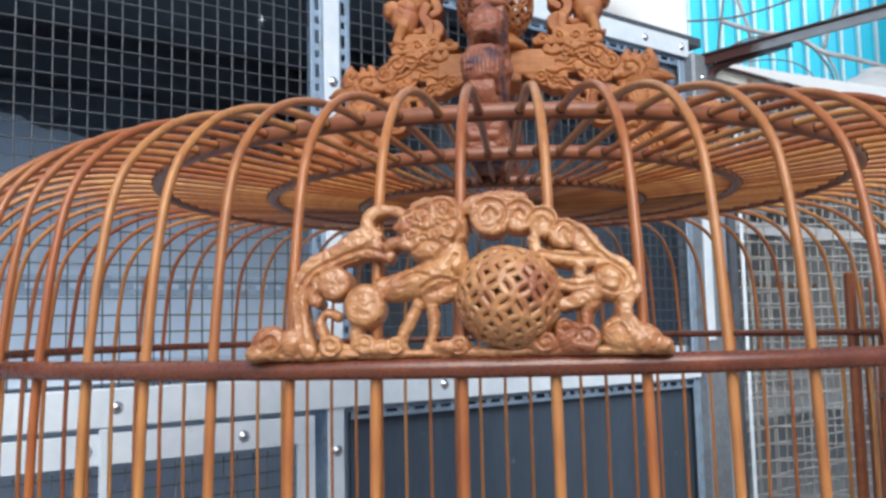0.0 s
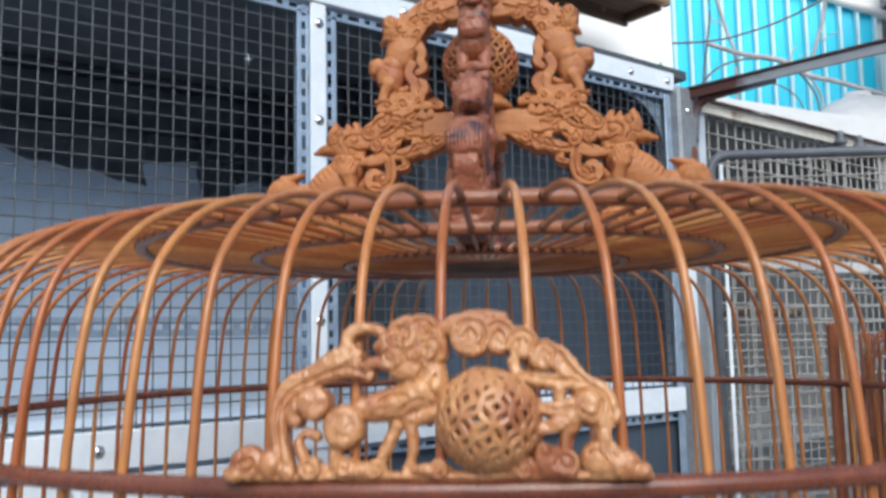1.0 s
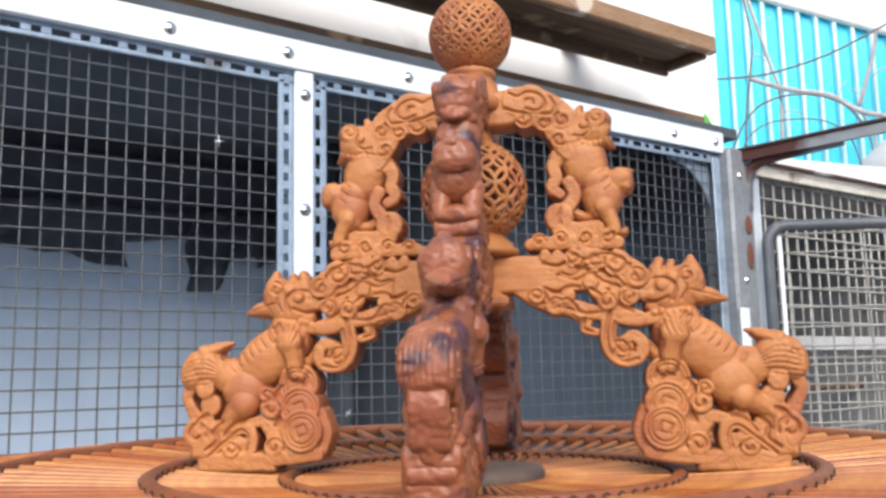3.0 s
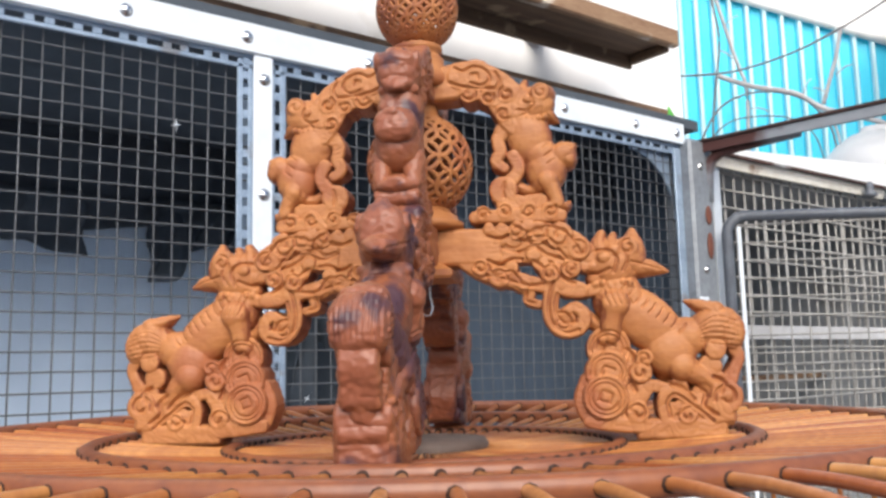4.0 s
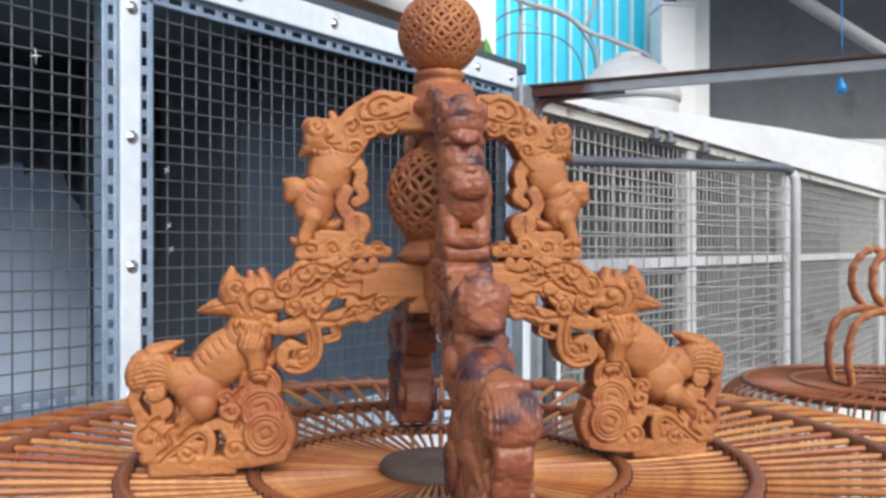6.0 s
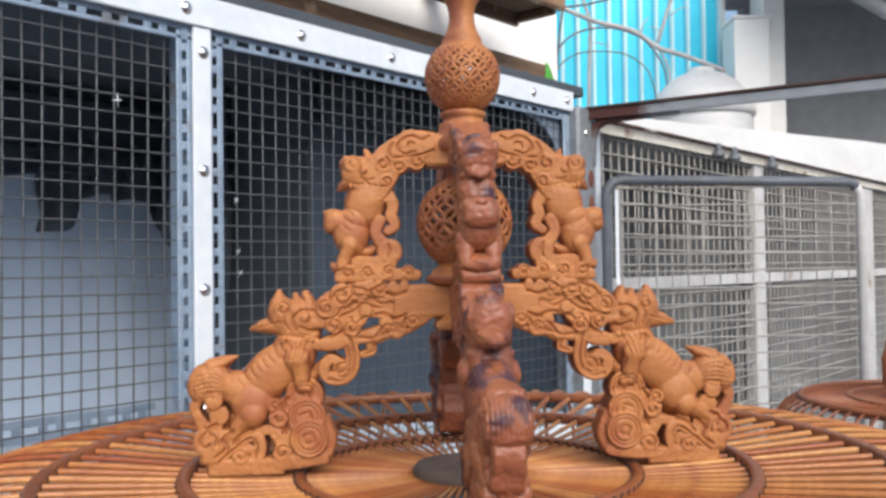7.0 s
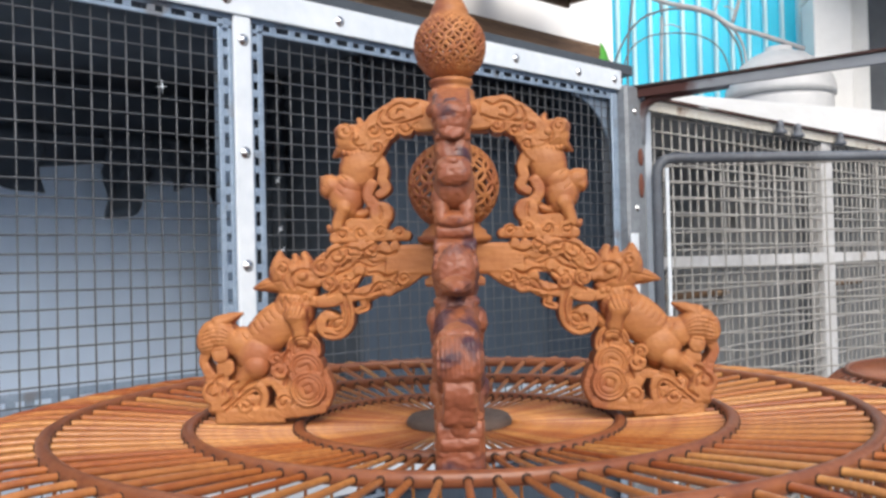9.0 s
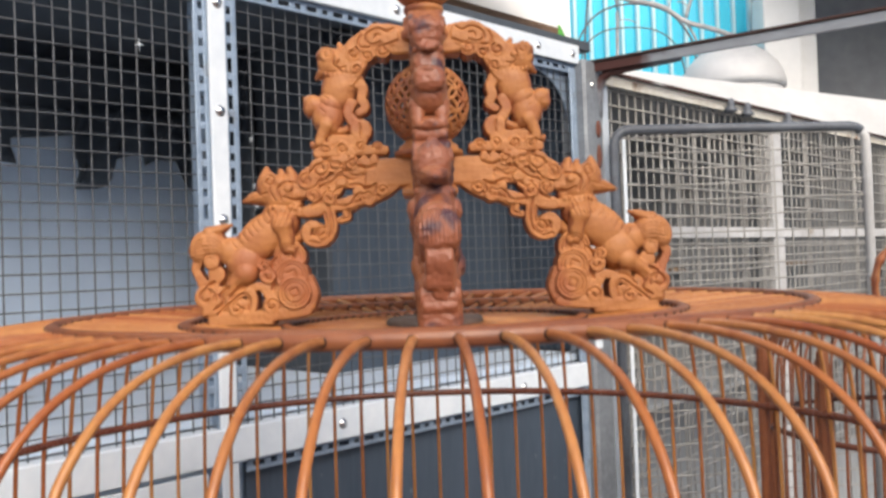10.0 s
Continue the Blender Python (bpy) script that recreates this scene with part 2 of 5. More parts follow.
class Shape:
    """Gathers closed solids into one list of corners and faces."""

    def __init__(self):
        self.v, self.f, self.cuts = [], [], []

    def put(self, verts, faces):
        n = len(self.v)
        self.v += [tuple(p) for p in verts]
        self.f += [tuple(i + n for i in q) for q in faces]
        return self

    def box(self, x0, y0, z0, x1, y1, z1, c=0.0008):
        """A box with chamfered edges."""
        pts, quads = [], []
        sx, sy, sz = (x0, x1), (y0, y1), (z0, z1)
        c = min(c, 0.3 * abs(x1 - x0), 0.3 * abs(y1 - y0), 0.3 * abs(z1 - z0))
        bm = bmesh.new()
        for i in (0, 1):
            for j in (0, 1):
                for k in (0, 1):
                    x, y, z = sx[i], sy[j], sz[k]
                    dx, dy, dz = c * (1 - 2 * i), c * (1 - 2 * j), c * (1 - 2 * k)
                    for q in ((x, y + dy, z + dz), (x + dx, y, z + dz), (x + dx, y + dy, z)):
                        bm.verts.new(q)
        bmesh.ops.convex_hull(bm, input=bm.verts[:])
        bm.verts.index_update()
        self.put([v.co for v in bm.verts], [[v.index for v in f.verts] for f in bm.faces])
        bm.free()
        return self

    def tube(self, path, radius, sides=8, flat=1.0, up=(0, 0, 1), closed=False):
        """A swept round rod; radius: one number or one for each point; flat: width over height of its section."""
        pts = [Vector(p) for p in path]
        n = len(pts)
        rad = radius if hasattr(radius, "__len__") else [radius] * n
        verts = []
        for i, p in enumerate(pts):
            if closed:
                d = pts[(i + 1) % n] - pts[i - 1]
            else:
                d = pts[min(i + 1, n - 1)] - pts[max(i - 1, 0)]
            d.normalize()
            s = d.cross(Vector(up))
            if s.length < 1e-4:
                s = d.cross(Vector((1, 0.01, 0)))
            s.normalize()
            t = s.cross(d)
            for k in range(sides):
                a = 2 * math.pi * k / sides
                verts.append(p + s * (math.cos(a) * rad[i] * flat) + t * (math.sin(a) * rad[i]))
        faces = []
        for i in range(n if closed else n - 1):
            for k in range(sides):
                a, b = i * sides + k, i * sides + (k + 1) % sides
                c, d = ((i + 1) % n) * sides + (k + 1) % sides, ((i + 1) % n) * sides + k
                faces.append((a, b, c, d))
        if not closed:
            faces.append(tuple(range(sides))[::-1])
            faces.append(tuple((n - 1) * sides + k for k in range(sides)))
        return self.put(verts, faces)

    def lathe(self, profile, centre=(0, 0, 0), sides=32):
        """Turned round an upright axis: profile of (radius, height), closed at both ends."""
        verts, faces = [], []
        for r, z in profile:
            for k in range(sides):
                a = 2 * math.pi * k / sides
                verts.append((centre[0] + r * math.cos(a), centre[1] + r * math.sin(a), centre[2] + z))
        n = len(profile)
        for i in range(n - 1):
            for k in range(sides):
                faces.append((i * sides + k, i * sides + (k + 1) % sides, (i + 1) * sides + (k + 1) % sides, (i + 1) * sides + k))
        faces.append(tuple(range(sides))[::-1])
        faces.append(tuple((n - 1) * sides + k for k in range(sides)))
        return self.put(verts, faces)

    def make(self, name, mat, parent=None, label="", smooth=True):
        return mesh_object(name, self.v, self.f, mat, parent, label, smooth)


def curve_points(pts, per=6):
    """A smooth line through the points."""
    pts = [Vector(p) for p in pts]
    out = []
    for i in range(len(pts) - 1):
        a, b, c, d = pts[max(i - 1, 0)], pts[i], pts[i + 1], pts[min(i + 2, len(pts) - 1)]
        for k in range(per):
            t = k / per
            out.append(0.5 * ((2 * b) + (c - a) * t + (2 * a - 5 * b + 4 * c - d) * t * t + (3 * b - a - 3 * c + d) * t ** 3))
    return out + [pts[-1]]

# ---- setting ----
def boxes(name, mat, parent, label, *dims, c=0.0008):
    s = Shape()
    for d in dims:
        s.box(*d, c=c)
    return s.make(name, mat, parent, label, smooth=False)


def slab(name, mat, dims, label, category="wall", kind="structure"):
    return tagged(boxes(name, mat, None, "", dims), label, category, kind=kind)


slab("ground", M_GROUND, (-14, -14, -0.1, 14, 14, 0), "stained grey cement floor of the yard", "ground")
# unseen wall added behind the viewer to close the yard and bounce light
slab("wall_south", M_PLASTER, (-9, -5.2, 0, 9, -5, 3.2), "plain white plastered wall, added unseen behind the viewer", "wall")

Y0 = 0.668                      # face of the aviary
LEFT_END = -1.0


def wires(name, mat, parent, x0, x1, z0, z1, y, pitch, r, axis="x", phase=0.0, label="", wobble=0.0006):
    """Welded mesh: upright and level wires with slight bends."""
    s = Shape()
    rnd = random.Random(7)
    def at(u, z, off):
        return (u, y + off, z) if axis == "x" else (y + off, u, z)
    k0 = math.ceil((x0 - phase) / pitch)
    u = phase + k0 * pitch
    while u <= x1:
        n = max(3, int((z1 - z0) / 0.12))
        s.tube([at(u + rnd.uniform(-wobble, wobble), z0 + (z1 - z0) * i / n, r * 0.7) for i in range(n + 1)], r, 5, up=(0.3, 1, 0.1))
        u += pitch
    z = z1 - 0.3 * pitch
    while z >= z0:
        n = max(3, int((x1 - x0) / 0.12))
        s.tube([at(x0 + (x1 - x0) * i / n, z + rnd.uniform(-wobble, wobble), -r * 0.7) for i in range(n + 1)], r, 5)
        z -= pitch
    return s.make(name, mat, parent, label)


def slotted_upright(x0, x1, z0, z1, y, parent, name="slotted_angle"):
    """A perforated steel flange: long and round slots in turn."""
    s = Shape()
    w, m = 0.0042, 0.5 * (x0 + x1)
    s.box(x0, y, z0, m - w / 2, y + 0.0022, z1)
    s.box(m + w / 2, y, z0, x1, y + 0.0022, z1)
    z, long = z0, True
    while z < z1:
        s.box(m - w / 2 - 0.0003, y + 0.0001, z, m + w / 2 + 0.0003, y + 0.0021, min(z + 0.0065, z1))
        z += 0.0065 + (0.0115 if long else 0.0060)
        long = not long
    return s.make(name, M_ZINC, parent, "", smooth=False)


def slotted_level(x0, x1, z0, z1, y, parent, name="slotted_angle"):
    s = Shape()
    h, m = 0.0045, 0.5 * (z0 + z1)
    s.box(x0, y, z0, x1, y + 0.0022, m - h / 2)
    s.box(x0, y, m + h / 2, x1, y + 0.0022, z1)
    x, long = x0, True
    while x < x1:
        s.box(x, y + 0.0001, m - h / 2 - 0.0003, min(x + 0.0065, x1), y + 0.0021, m + h / 2 + 0.0003)
        x += 0.0065 + (0.0115 if long else 0.0060)
        long = not long
    return s.make(name, M_ZINC, parent, "", smooth=False)


def bolt(x, z, y, parent):
    s = Shape()
    s.lathe([(0.0001, 0.0026), (0.0018, 0.0024), (0.0031, 0.0015), (0.0034, 0.0006), (0.0046, 0.0005), (0.0046, 0.0)][::-1], sides=14)
    ob = s.make("bolt", M_STEEL, parent)
    ob.matrix_basis = pose(x, y, z, 90, 0, 0)
    return ob


aviary = empty("aviary", (0.13, 0.9, 0), "tall breeding aviary of white and galvanised steel with wire mesh bays", "aviary")
aviary.location = (0, 0, 0)

# upright at the middle of the front: white strip over a slotted angle
post = boxes("post", M_WHITE, aviary, "white painted flat strip", (0.3372, Y0 - 0.006, 0, 0.3525, Y0 - 0.0025, 1.5600))
slotted_upright(0.3255, 0.3385, 1.205, 1.556, Y0 - 0.002, post)
slotted_upright(0.3515, 0.3655, 1.205, 1.556, Y0 - 0.002, post)
boxes("angle_web", M_ZINC, post, "", (0.3385, Y0 + 0.001, 0, 0.341, Y0 + 0.03, 1.556))
for z in (1.541, 1.452, 1.363, 1.274, 1.13):
    bolt(0.3452, z, Y0 - 0.006, post)

# top rail
rail = boxes("top_rail", M_WHITE, aviary, "white painted flat strip along the top", (LEFT_END, Y0 - 0.008, 1.5600, 0.852, Y0 - 0.0045, 1.5830), (LEFT_END, Y0 - 0.0045, 1.5790, 0.852, Y0 + 0.05, 1.5826))
slotted_level(LEFT_END, 0.850, 1.5490, 1.5605, Y0 - 0.002, rail)
for x in (-0.36, -0.24, -0.12, 0.0, 0.12, 0.24, 0.33, 0.4385, 0.545, 0.665, 0.77, 0.838):
    bolt(x, 1.5712, Y0 - 0.008, rail)

# middle rail between the two tiers of bays
mid = boxes("middle_rail", M_WHITE, aviary, "white painted strip between the tiers", (LEFT_END, Y0 - 0.008, 1.166, 0.846, Y0 - 0.0045, 1.194), (LEFT_END, Y0 - 0.0045, 1.190, 0.846, Y0 + 0.03, 1.1935))
slotted_level(0.362, 0.844, 1.1545, 1.1665, Y0 - 0.002, mid)
for x in (-0.3, -0.1, 0.16, 0.46, 0.72):
    bolt(x, 1.18, Y0 - 0.008, mid)
slotted_level(LEFT_END, 0.3255, 1.2630, 1.2790, Y0 + 0.03, mid, "ledge_angle")

# wire mesh of the upper bays
wires("wire_mesh", M_WIRE, aviary, LEFT_END, 0.850, 1.194, 1.556, Y0 + 0.003, 0.0127, 0.00062, phase=0.2796, label="half-inch welded wire mesh")

# lower tier: framed mesh door and a slate panel
door = new("lower_door")
door.parent = aviary
tagged(door, "white framed mesh door of the lower bay")
for name, *d in (("top_bar", -0.5, Y0 - 0.006, 1.139, 0.324, Y0 - 0.001, 1.1615), ("side_bar", 0.3085, Y0 - 0.006, 0.55, 0.324, Y0 - 0.001, 1.1388), ("side_bar", -0.5, Y0 - 0.006, 0.55, -0.485, Y0 - 0.001, 1.1388), ("latch", 0.148, Y0 - 0.0095, 1.02, 0.1535, Y0 - 0.0065, 1.165)):
    boxes(name, M_WHITE, door, "", d, c=0.0005)
wires("door_mesh", M_WIRE, door, -0.485, 0.3085, 0.56, 1.135, Y0 + 0.003, 0.0127, 0.00062, phase=0.005)
for x in (0.02, 0.139, 0.176, 0.26):
    bolt(x, 1.150, Y0 - 0.006, door)
boxes("lower_panel", M_SLATE, aviary, "slate grey board closing the lower bay", (0.366, Y0 + 0.006, 0.5, 0.848, Y0 + 0.012, 1.160))

# linings of the bays
boxes("bay_back", M_INNER, aviary, "blue-grey painted lining board", (LEFT_END, 1.06, 0.4, 0.905, 1.075, 1.60))
boxes("bay_floor", M_INNER, aviary, "", (LEFT_END, Y0 + 0.01, 1.196, 0.86, 1.06, 1.204))
# the shade under the roof is put into this board's dark colour
boxes("bay_roof", M_DARK, aviary, "roof board coloured dark to stand in for shade", (LEFT_END, Y0 + 0.008, 1.586, 0.9, 1.08, 1.598))
boxes("bay_side", M_INNER, aviary, "", (LEFT_END - 0.012, Y0, 0.4, LEFT_END, 1.075, 1.598))
boxes("slate_board", M_SLATE, aviary, "slate grey lining board", (0.567, 0.80, 1.204, 0.905, 0.812, 1.586))
boxes("slate_side", M_SLATE, aviary, "", (0.872, 0.6925, 1.204, 0.878, 0.7995, 1.586))
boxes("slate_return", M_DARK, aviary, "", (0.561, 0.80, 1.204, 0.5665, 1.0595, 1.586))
# dark colour carries the shade high in the bay, below the roof
boxes("upper_board", M_DARK, aviary, "boards high inside the bay, coloured dark to stand in for shade", (LEFT_END, 1.030, 1.503, 0.56, 1.042, 1.568), (LEFT_END, 1.040, 1.5695, 0.56, 1.052, 1.5855))


def cloth(name, x0, x1, z_top, y, seed, drop, parent):
    """Ragged black sheet with folds, hung inside the mesh: cloth, in places stand-in shade."""
    rnd = random.Random(seed)
    n, rows = 60, 8
    v, f = [], []
    ph = [rnd.uniform(0, 6) for _ in range(4)]
    for i in range(n + 1):
        u = i / n
        x = x0 + (x1 - x0) * u
        low = drop * (0.72 + 0.2 * math.sin(7 * u + ph[0]) + 0.09 * math.sin(17 * u + ph[1]) + 0.025 * math.sin(41 * u + ph[2]))
        for j in range(rows + 1):
            w = j / rows
            v.append((x + 0.004 * math.sin(9 * w + 30 * u), y + 0.008 * math.sin(26 * u + ph[3] + 2 * w) * (0.3 + w), z_top - low * w))
    for i in range(n):
        for j in range(rows):
            a = i * (rows + 1) + j
            f.append((a, a + rows + 1, a + rows + 2, a + 1))
    ob = mesh_object(name, v, f, M_DARK, parent, "ragged black cloth, in places standing in for shade")
    so = ob.modifiers.new("thick", "SOLIDIFY")
    so.thickness = 0.002
    return ob


cloth("shade_cloth", 0.378, 0.56, 1.515, 1.022, 8, 0.098, aviary)
cloth("shade_cloth", -0.02, 0.312, 1.515, 1.024, 3, 0.072, aviary)
# full-width strip added to imitate shade fading out below the upper boards
cloth("shade_cloth", -0.6, 0.56, 1.512, 1.026, 9, 0.040, aviary)
cloth("shade_cloth", 0.475, 0.556, 1.585, 0.93, 5, 0.35, aviary)
# black band over the slate, imitating the roof's shade on it
cloth("shade_cloth", 0.568, 0.868, 1.585, 0.792, 11, 0.088, aviary)

# rounded corner plate at the top of the right bay
s = Shape()
n = 14
arc = [(0.775 + 0.070 * math.sin(math.pi / 2 * i / n), 1.478 + 0.070 * math.cos(math.pi / 2 * i / n)) for i in range(n + 1)]
front = [(x, Y0 + 0.0055, z) for x, z in arc] + [(0.852, Y0 + 0.0055, 1.478), (0.852, Y0 + 0.0055, 1.556), (0.775, Y0 + 0.0055, 1.556)]
m_ = len(front)
s.put(front + [(x, y + 0.002, z) for x, y, z in front], [tuple(range(m_)), tuple(range(2 * m_ - 1, m_ - 1, -1))] + [(i, i + m_, (i + 1) % m_ + m_, (i + 1) % m_) for i in range(m_)])
s.make("corner_plate", M_ZINC, aviary, "rounded galvanised corner plate", smooth=False)

# corner post, grey tube with rust
corner = boxes("corner_post", M_TUBE, aviary, "galvanised square tube with rust patches", (0.8490, 0.652, 0, 0.8875, 0.690, 1.566), c=0.003)
boxes("plate", M_ZINC, corner, "", (0.8365, Y0 - 0.004, 1.0, 0.8485, Y0 - 0.001, 1.556))
boxes("plate", M_WHITE, corner, "", (0.8480, 0.6485, 1.21, 0.8625, 0.6515, 1.390))
for z, h in ((1.447, 0.030), (1.481, 0.022)):
    s = Shape()
    s.lathe([(0.001, 0), (0.9, 0.0), (1.0, 0.0008), (0.8, 0.0016), (0.001, 0.0018)], sides=18)
    ob = s.make("rust_patch", M_PATCH, corner)
    ob.matrix_basis = pose(0.8745, 0.652, z, 90, 0, 0) @ Matrix.Diagonal((0.0055, h / 2, 1, 1))
for z in (1.42, 1.535):
    bolt(0.866, z, 0.652, corner)

# angle iron running out from the corner post: rusty top flange, grey upright flange
beam = empty("angle_iron", (0.872, 0.66, 1.567), "angle iron beam with rust and peeling grey paint", "beam")
beam.rotation_euler = (radians(2.0), 0, 0)
s = Shape()
s.box(0.0, -1.9, -0.0145, 0.003, 0.03, -0.0032)
s.make("upright_flange", M_PEEL, beam, "grey painted flange with peeling patches", smooth=False)
s = Shape()
s.box(-0.002, -1.9, -0.003, 0.024, 0.03, 0.0005)
s.make("top_flange", M_RUST, beam, "dark rusty flange", smooth=False)
s = Shape()
s.tube([(0.010, -0.006, -0.07), (0.010, -0.007, -0.035), (0.010, -0.013, -0.022), (0.010, -0.024, -0.0165), (0.010, -0.05, -0.0150), (0.010, -0.12, -0.0140)], [0.006, 0.006, 0.006, 0.0055, 0.0045, 0.003], 10, up=(1, 0, 0))
s.make("bent_brace", M_PEEL, beam, "bent grey brace under the joint")

# ---- wing of the aviary beyond the corner ----
wing = empty("aviary_wing", (1.8, 0.7, 0), "second row of aviary bays in pale dusty wire mesh", "aviary")
wing.location = (0, 0, 0)
for x, w in ((0.902, 0.017), (1.412, 0.040), (2.030, 0.065), (3.18, 0.07)):
    boxes("post", M_DUSTY if w > 0.02 else M_WHITE, wing, "dusty white painted steel post", (x, Y0 - 0.004, 0, x + w, Y0 + 0.02, 1.546), c=0.002)
boxes("cross_rail", M_DUSTY, wing, "", (0.92, Y0 - 0.006, 1.345, 3.6, Y0 - 0.0045, 1.361))
wires("wire_mesh", M_WIRE_PALE, wing, 0.92, 3.6, 0.95, 1.545, Y0 + 0.002, 0.0203, 0.0014, label="pale welded mesh of the bays", wobble=0.001)
s = Shape()
pts = [(0.892, 1.558, 1.5625), (2.0, 1.5595, 1.640), (3.7, 1.566, 1.742)]
v = [(x, y, z) for y in (Y0 - 0.012, Y0 + 0.02) for x, a, b in pts for z in (a, b)]
s.put(v, [(0, 1, 3, 2), (2, 3, 5, 4), (6, 8, 9, 7), (8, 10, 11, 9), (0, 6, 7, 1), (4, 5, 11, 10), (1, 7, 9, 3), (3, 9, 11, 5), (0, 2, 8, 6), (2, 4, 10, 8)])
s.make("fascia", M_FASCIA, wing, "wide white weathered fascia", smooth=False)
s = Shape()
s.tube([(0.89, Y0 - 0.016, 1.5555), (2.0, Y0 - 0.016, 1.5568), (3.7, Y0 - 0.016, 1.562)], 0.0024, 6)
s.make("dark_rod", M_RUST, wing, "thin dark rod under the fascia")
boxes("cream_strip", M_CREAM, wing, "weathered cream strip under the fascia", (0.892, Y0 - 0.009, 1.5415, 3.7, Y0 - 0.0045, 1.5535))
boxes("bay_back", M_BAYGREY, wing, "", (0.90, 1.14, 0.4, 3.7, 1.152, 1.60))
boxes("bay_roof", M_BAYGREY, wing, "", (0.90, Y0 + 0.03, 1.556, 3.7, 1.14, 1.568))
boxes("bay_floor", M_BAYGREY, wing, "", (0.90, Y0 + 0.03, 1.10, 3.7, 1.14, 1.11))
boxes("perch", M_TIMBER, wing, "brown wooden perch", (0.91, 0.86, 1.287, 2.1, 0.872, 1.298), c=0.004)
boxes("side_board", M_TIMBER, wing, "", (0.892, 0.70, 1.11, 0.898, 1.14, 1.556))
for x in (1.46, 2.08, 2.75):
    boxes("bay_partition", M_BAYGREY, wing, "", (x, Y0 + 0.035, 1.11, x + 0.012, 1.14, 1.556))

# door of the wing, standing ajar on the corner post
gate = empty("mesh_gate", (0.897, 0.645, 0), "open mesh door in a grey tube frame with rounded corners", "door")
gate.rotation_euler = (0, 0, math.atan2(-0.225, 0.233))
GL, GZ = 0.322, 1.4805
s = Shape()
loop = [(0, 0, 0.95), (0, 0, GZ - 0.02)] + [(0.02 * (1 - math.cos(a)), 0, GZ - 0.02 + 0.02 * math.sin(a)) for a in (0.4, 0.8, 1.2, 1.57)] + [(GL - 0.02, 0, GZ - 0.004)] + [(GL - 0.02 + 0.02 * math.sin(a), 0, GZ - 0.024 + 0.02 * math.cos(a)) for a in (0.4, 0.8, 1.2, 1.57)] + [(GL, 0, 0.95)]
cut = len(loop) - 3
s.tube(loop[:cut], 0.0062, 10, up=(0, 1, 0))
s.make("frame", M_DARKBAR, gate)
s = Shape()
s.tube(loop[cut - 1:], 0.0060, 10, up=(0, 1, 0))
s.make("worn_upright", M_DUSTY, gate, "pale worn upright of the frame")
wires("wire_mesh", M_WIRE_PALE, gate, 0.008, GL - 0.006, 0.95, GZ - 0.004, 0.0, 0.0203, 0.0011, wobble=0.001)
boxes("edge_strip", M_WHITE, gate, "", (0.010, -0.0035, 0.95, 0.0145, -0.0015, GZ - 0.012))

# ---- above the aviary: timber eave and white wall ----
slab("wall_east", M_PLASTER, (-1.0, 0.86, 1.600, 1.12, 0.94, 2.7), "white plastered wall above the aviary")
slab("trim", M_TIMBER, (-1.0, 0.836, 1.657, 1.055, 0.8595, 1.678), "dark timber batten under the white wall", "trim")
eave = empty("eave_board", (0.2, 0.80, 1.72), "weathered brown timber eave board with a rusty edge", "eave")
eave.location = (0, 0, 0)
boxes("board", M_TIMBER, eave, "", (-1.0, 0.743, 1.724, 0.944, 0.803, 1.734), c=0.002)
boxes("edge", M_EDGE, eave, "pale rusty front edge", (-1.0, 0.730, 1.716, 0.9475, 0.7425, 1.738), c=0.002)
boxes("inner_lip", M_TIMBER, eave, "", (-1.0, 0.8035, 1.708, 0.944, 0.812, 1.734), c=0.002)
boxes("end_lip", M_TIMBER, eave, "", (0.934, 0.743, 1.712, 0.9445, 0.803, 1.7235), c=0.002)
for x in (-0.6, 0.1, 0.8):
    boxes("bracket", M_TIMBER, eave, "", (x, 0.79, 1.7345, x + 0.03, 0.8595, 1.748), c=0.002)

# ---- far side of the yard ----
FAR = Matrix(((0.6428, 0.766, 0, 2.2715), (-0.766, 0.6428, 0, 2.0279), (0, 0, 1, 0), (0, 0, 0, 1)))
# x along the far wall, y away from the viewer


def far_object(ob, off=0.0):
    ob.matrix_basis = FAR @ Matrix.Translation((0, off, 0))
    return ob


sheet = empty("sheet_wall", (0, 0, 0), "bright turquoise corrugated metal sheet wall with pale ribs", "sheet wall", kind="structure")
w = 0.0585


def sheet_top(x):
    return 2.596 - 0.45 * (x - 0.556)


def pan(x0, x1, y0, y1, mat, name):
    """One folded strip of the sheet between two heights of relief, cut to the sloping top."""
    s = Shape()
    prof = [(x0, y0), (x0 + 0.005, y1), (x1 - 0.005, y1), (x1, y0)]
    vv = [(a, b + q, z) for q in (0.0, 0.003) for top in (0, 1) for a, b in prof for z in ((sheet_top(a) if top else 1.905),)]
    s.put(vv, [(j, j + 1, j + 5, j + 4) for j in range(3)] + [(8 + j, 12 + j, 13 + j, 9 + j) for j in range(3)])
    return far_object(s.make(name, mat, sheet, smooth=False), 0.25)


for i in range(14):
    x = 0.203 + i * w
    pan(x, x + 0.019, 0.010, -0.006, M_TURQ_PALE, "rib")
    if i < 13:
        pan(x + 0.019, x + w, 0.010, 0.013, M_TURQ, "pan")
s = Shape()
s.tube([(0.1, 0, sheet_top(0.1)), (0.6, 0, sheet_top(0.6)), (1.05, 0, sheet_top(1.05))], 0.018, 8)
far_object(s.make("capping", M_PLASTER, sheet, "white capping along the top"), 0.245)
far_object(boxes("low_wall", M_PLASTER, None, "", (-0.7, 0.268, 0, 1.0, 0.33, 2.9), (-0.7, 0.20, 0, 1.0, 0.2675, 1.903)))
ob = bpy.data.objects["low_wall"]
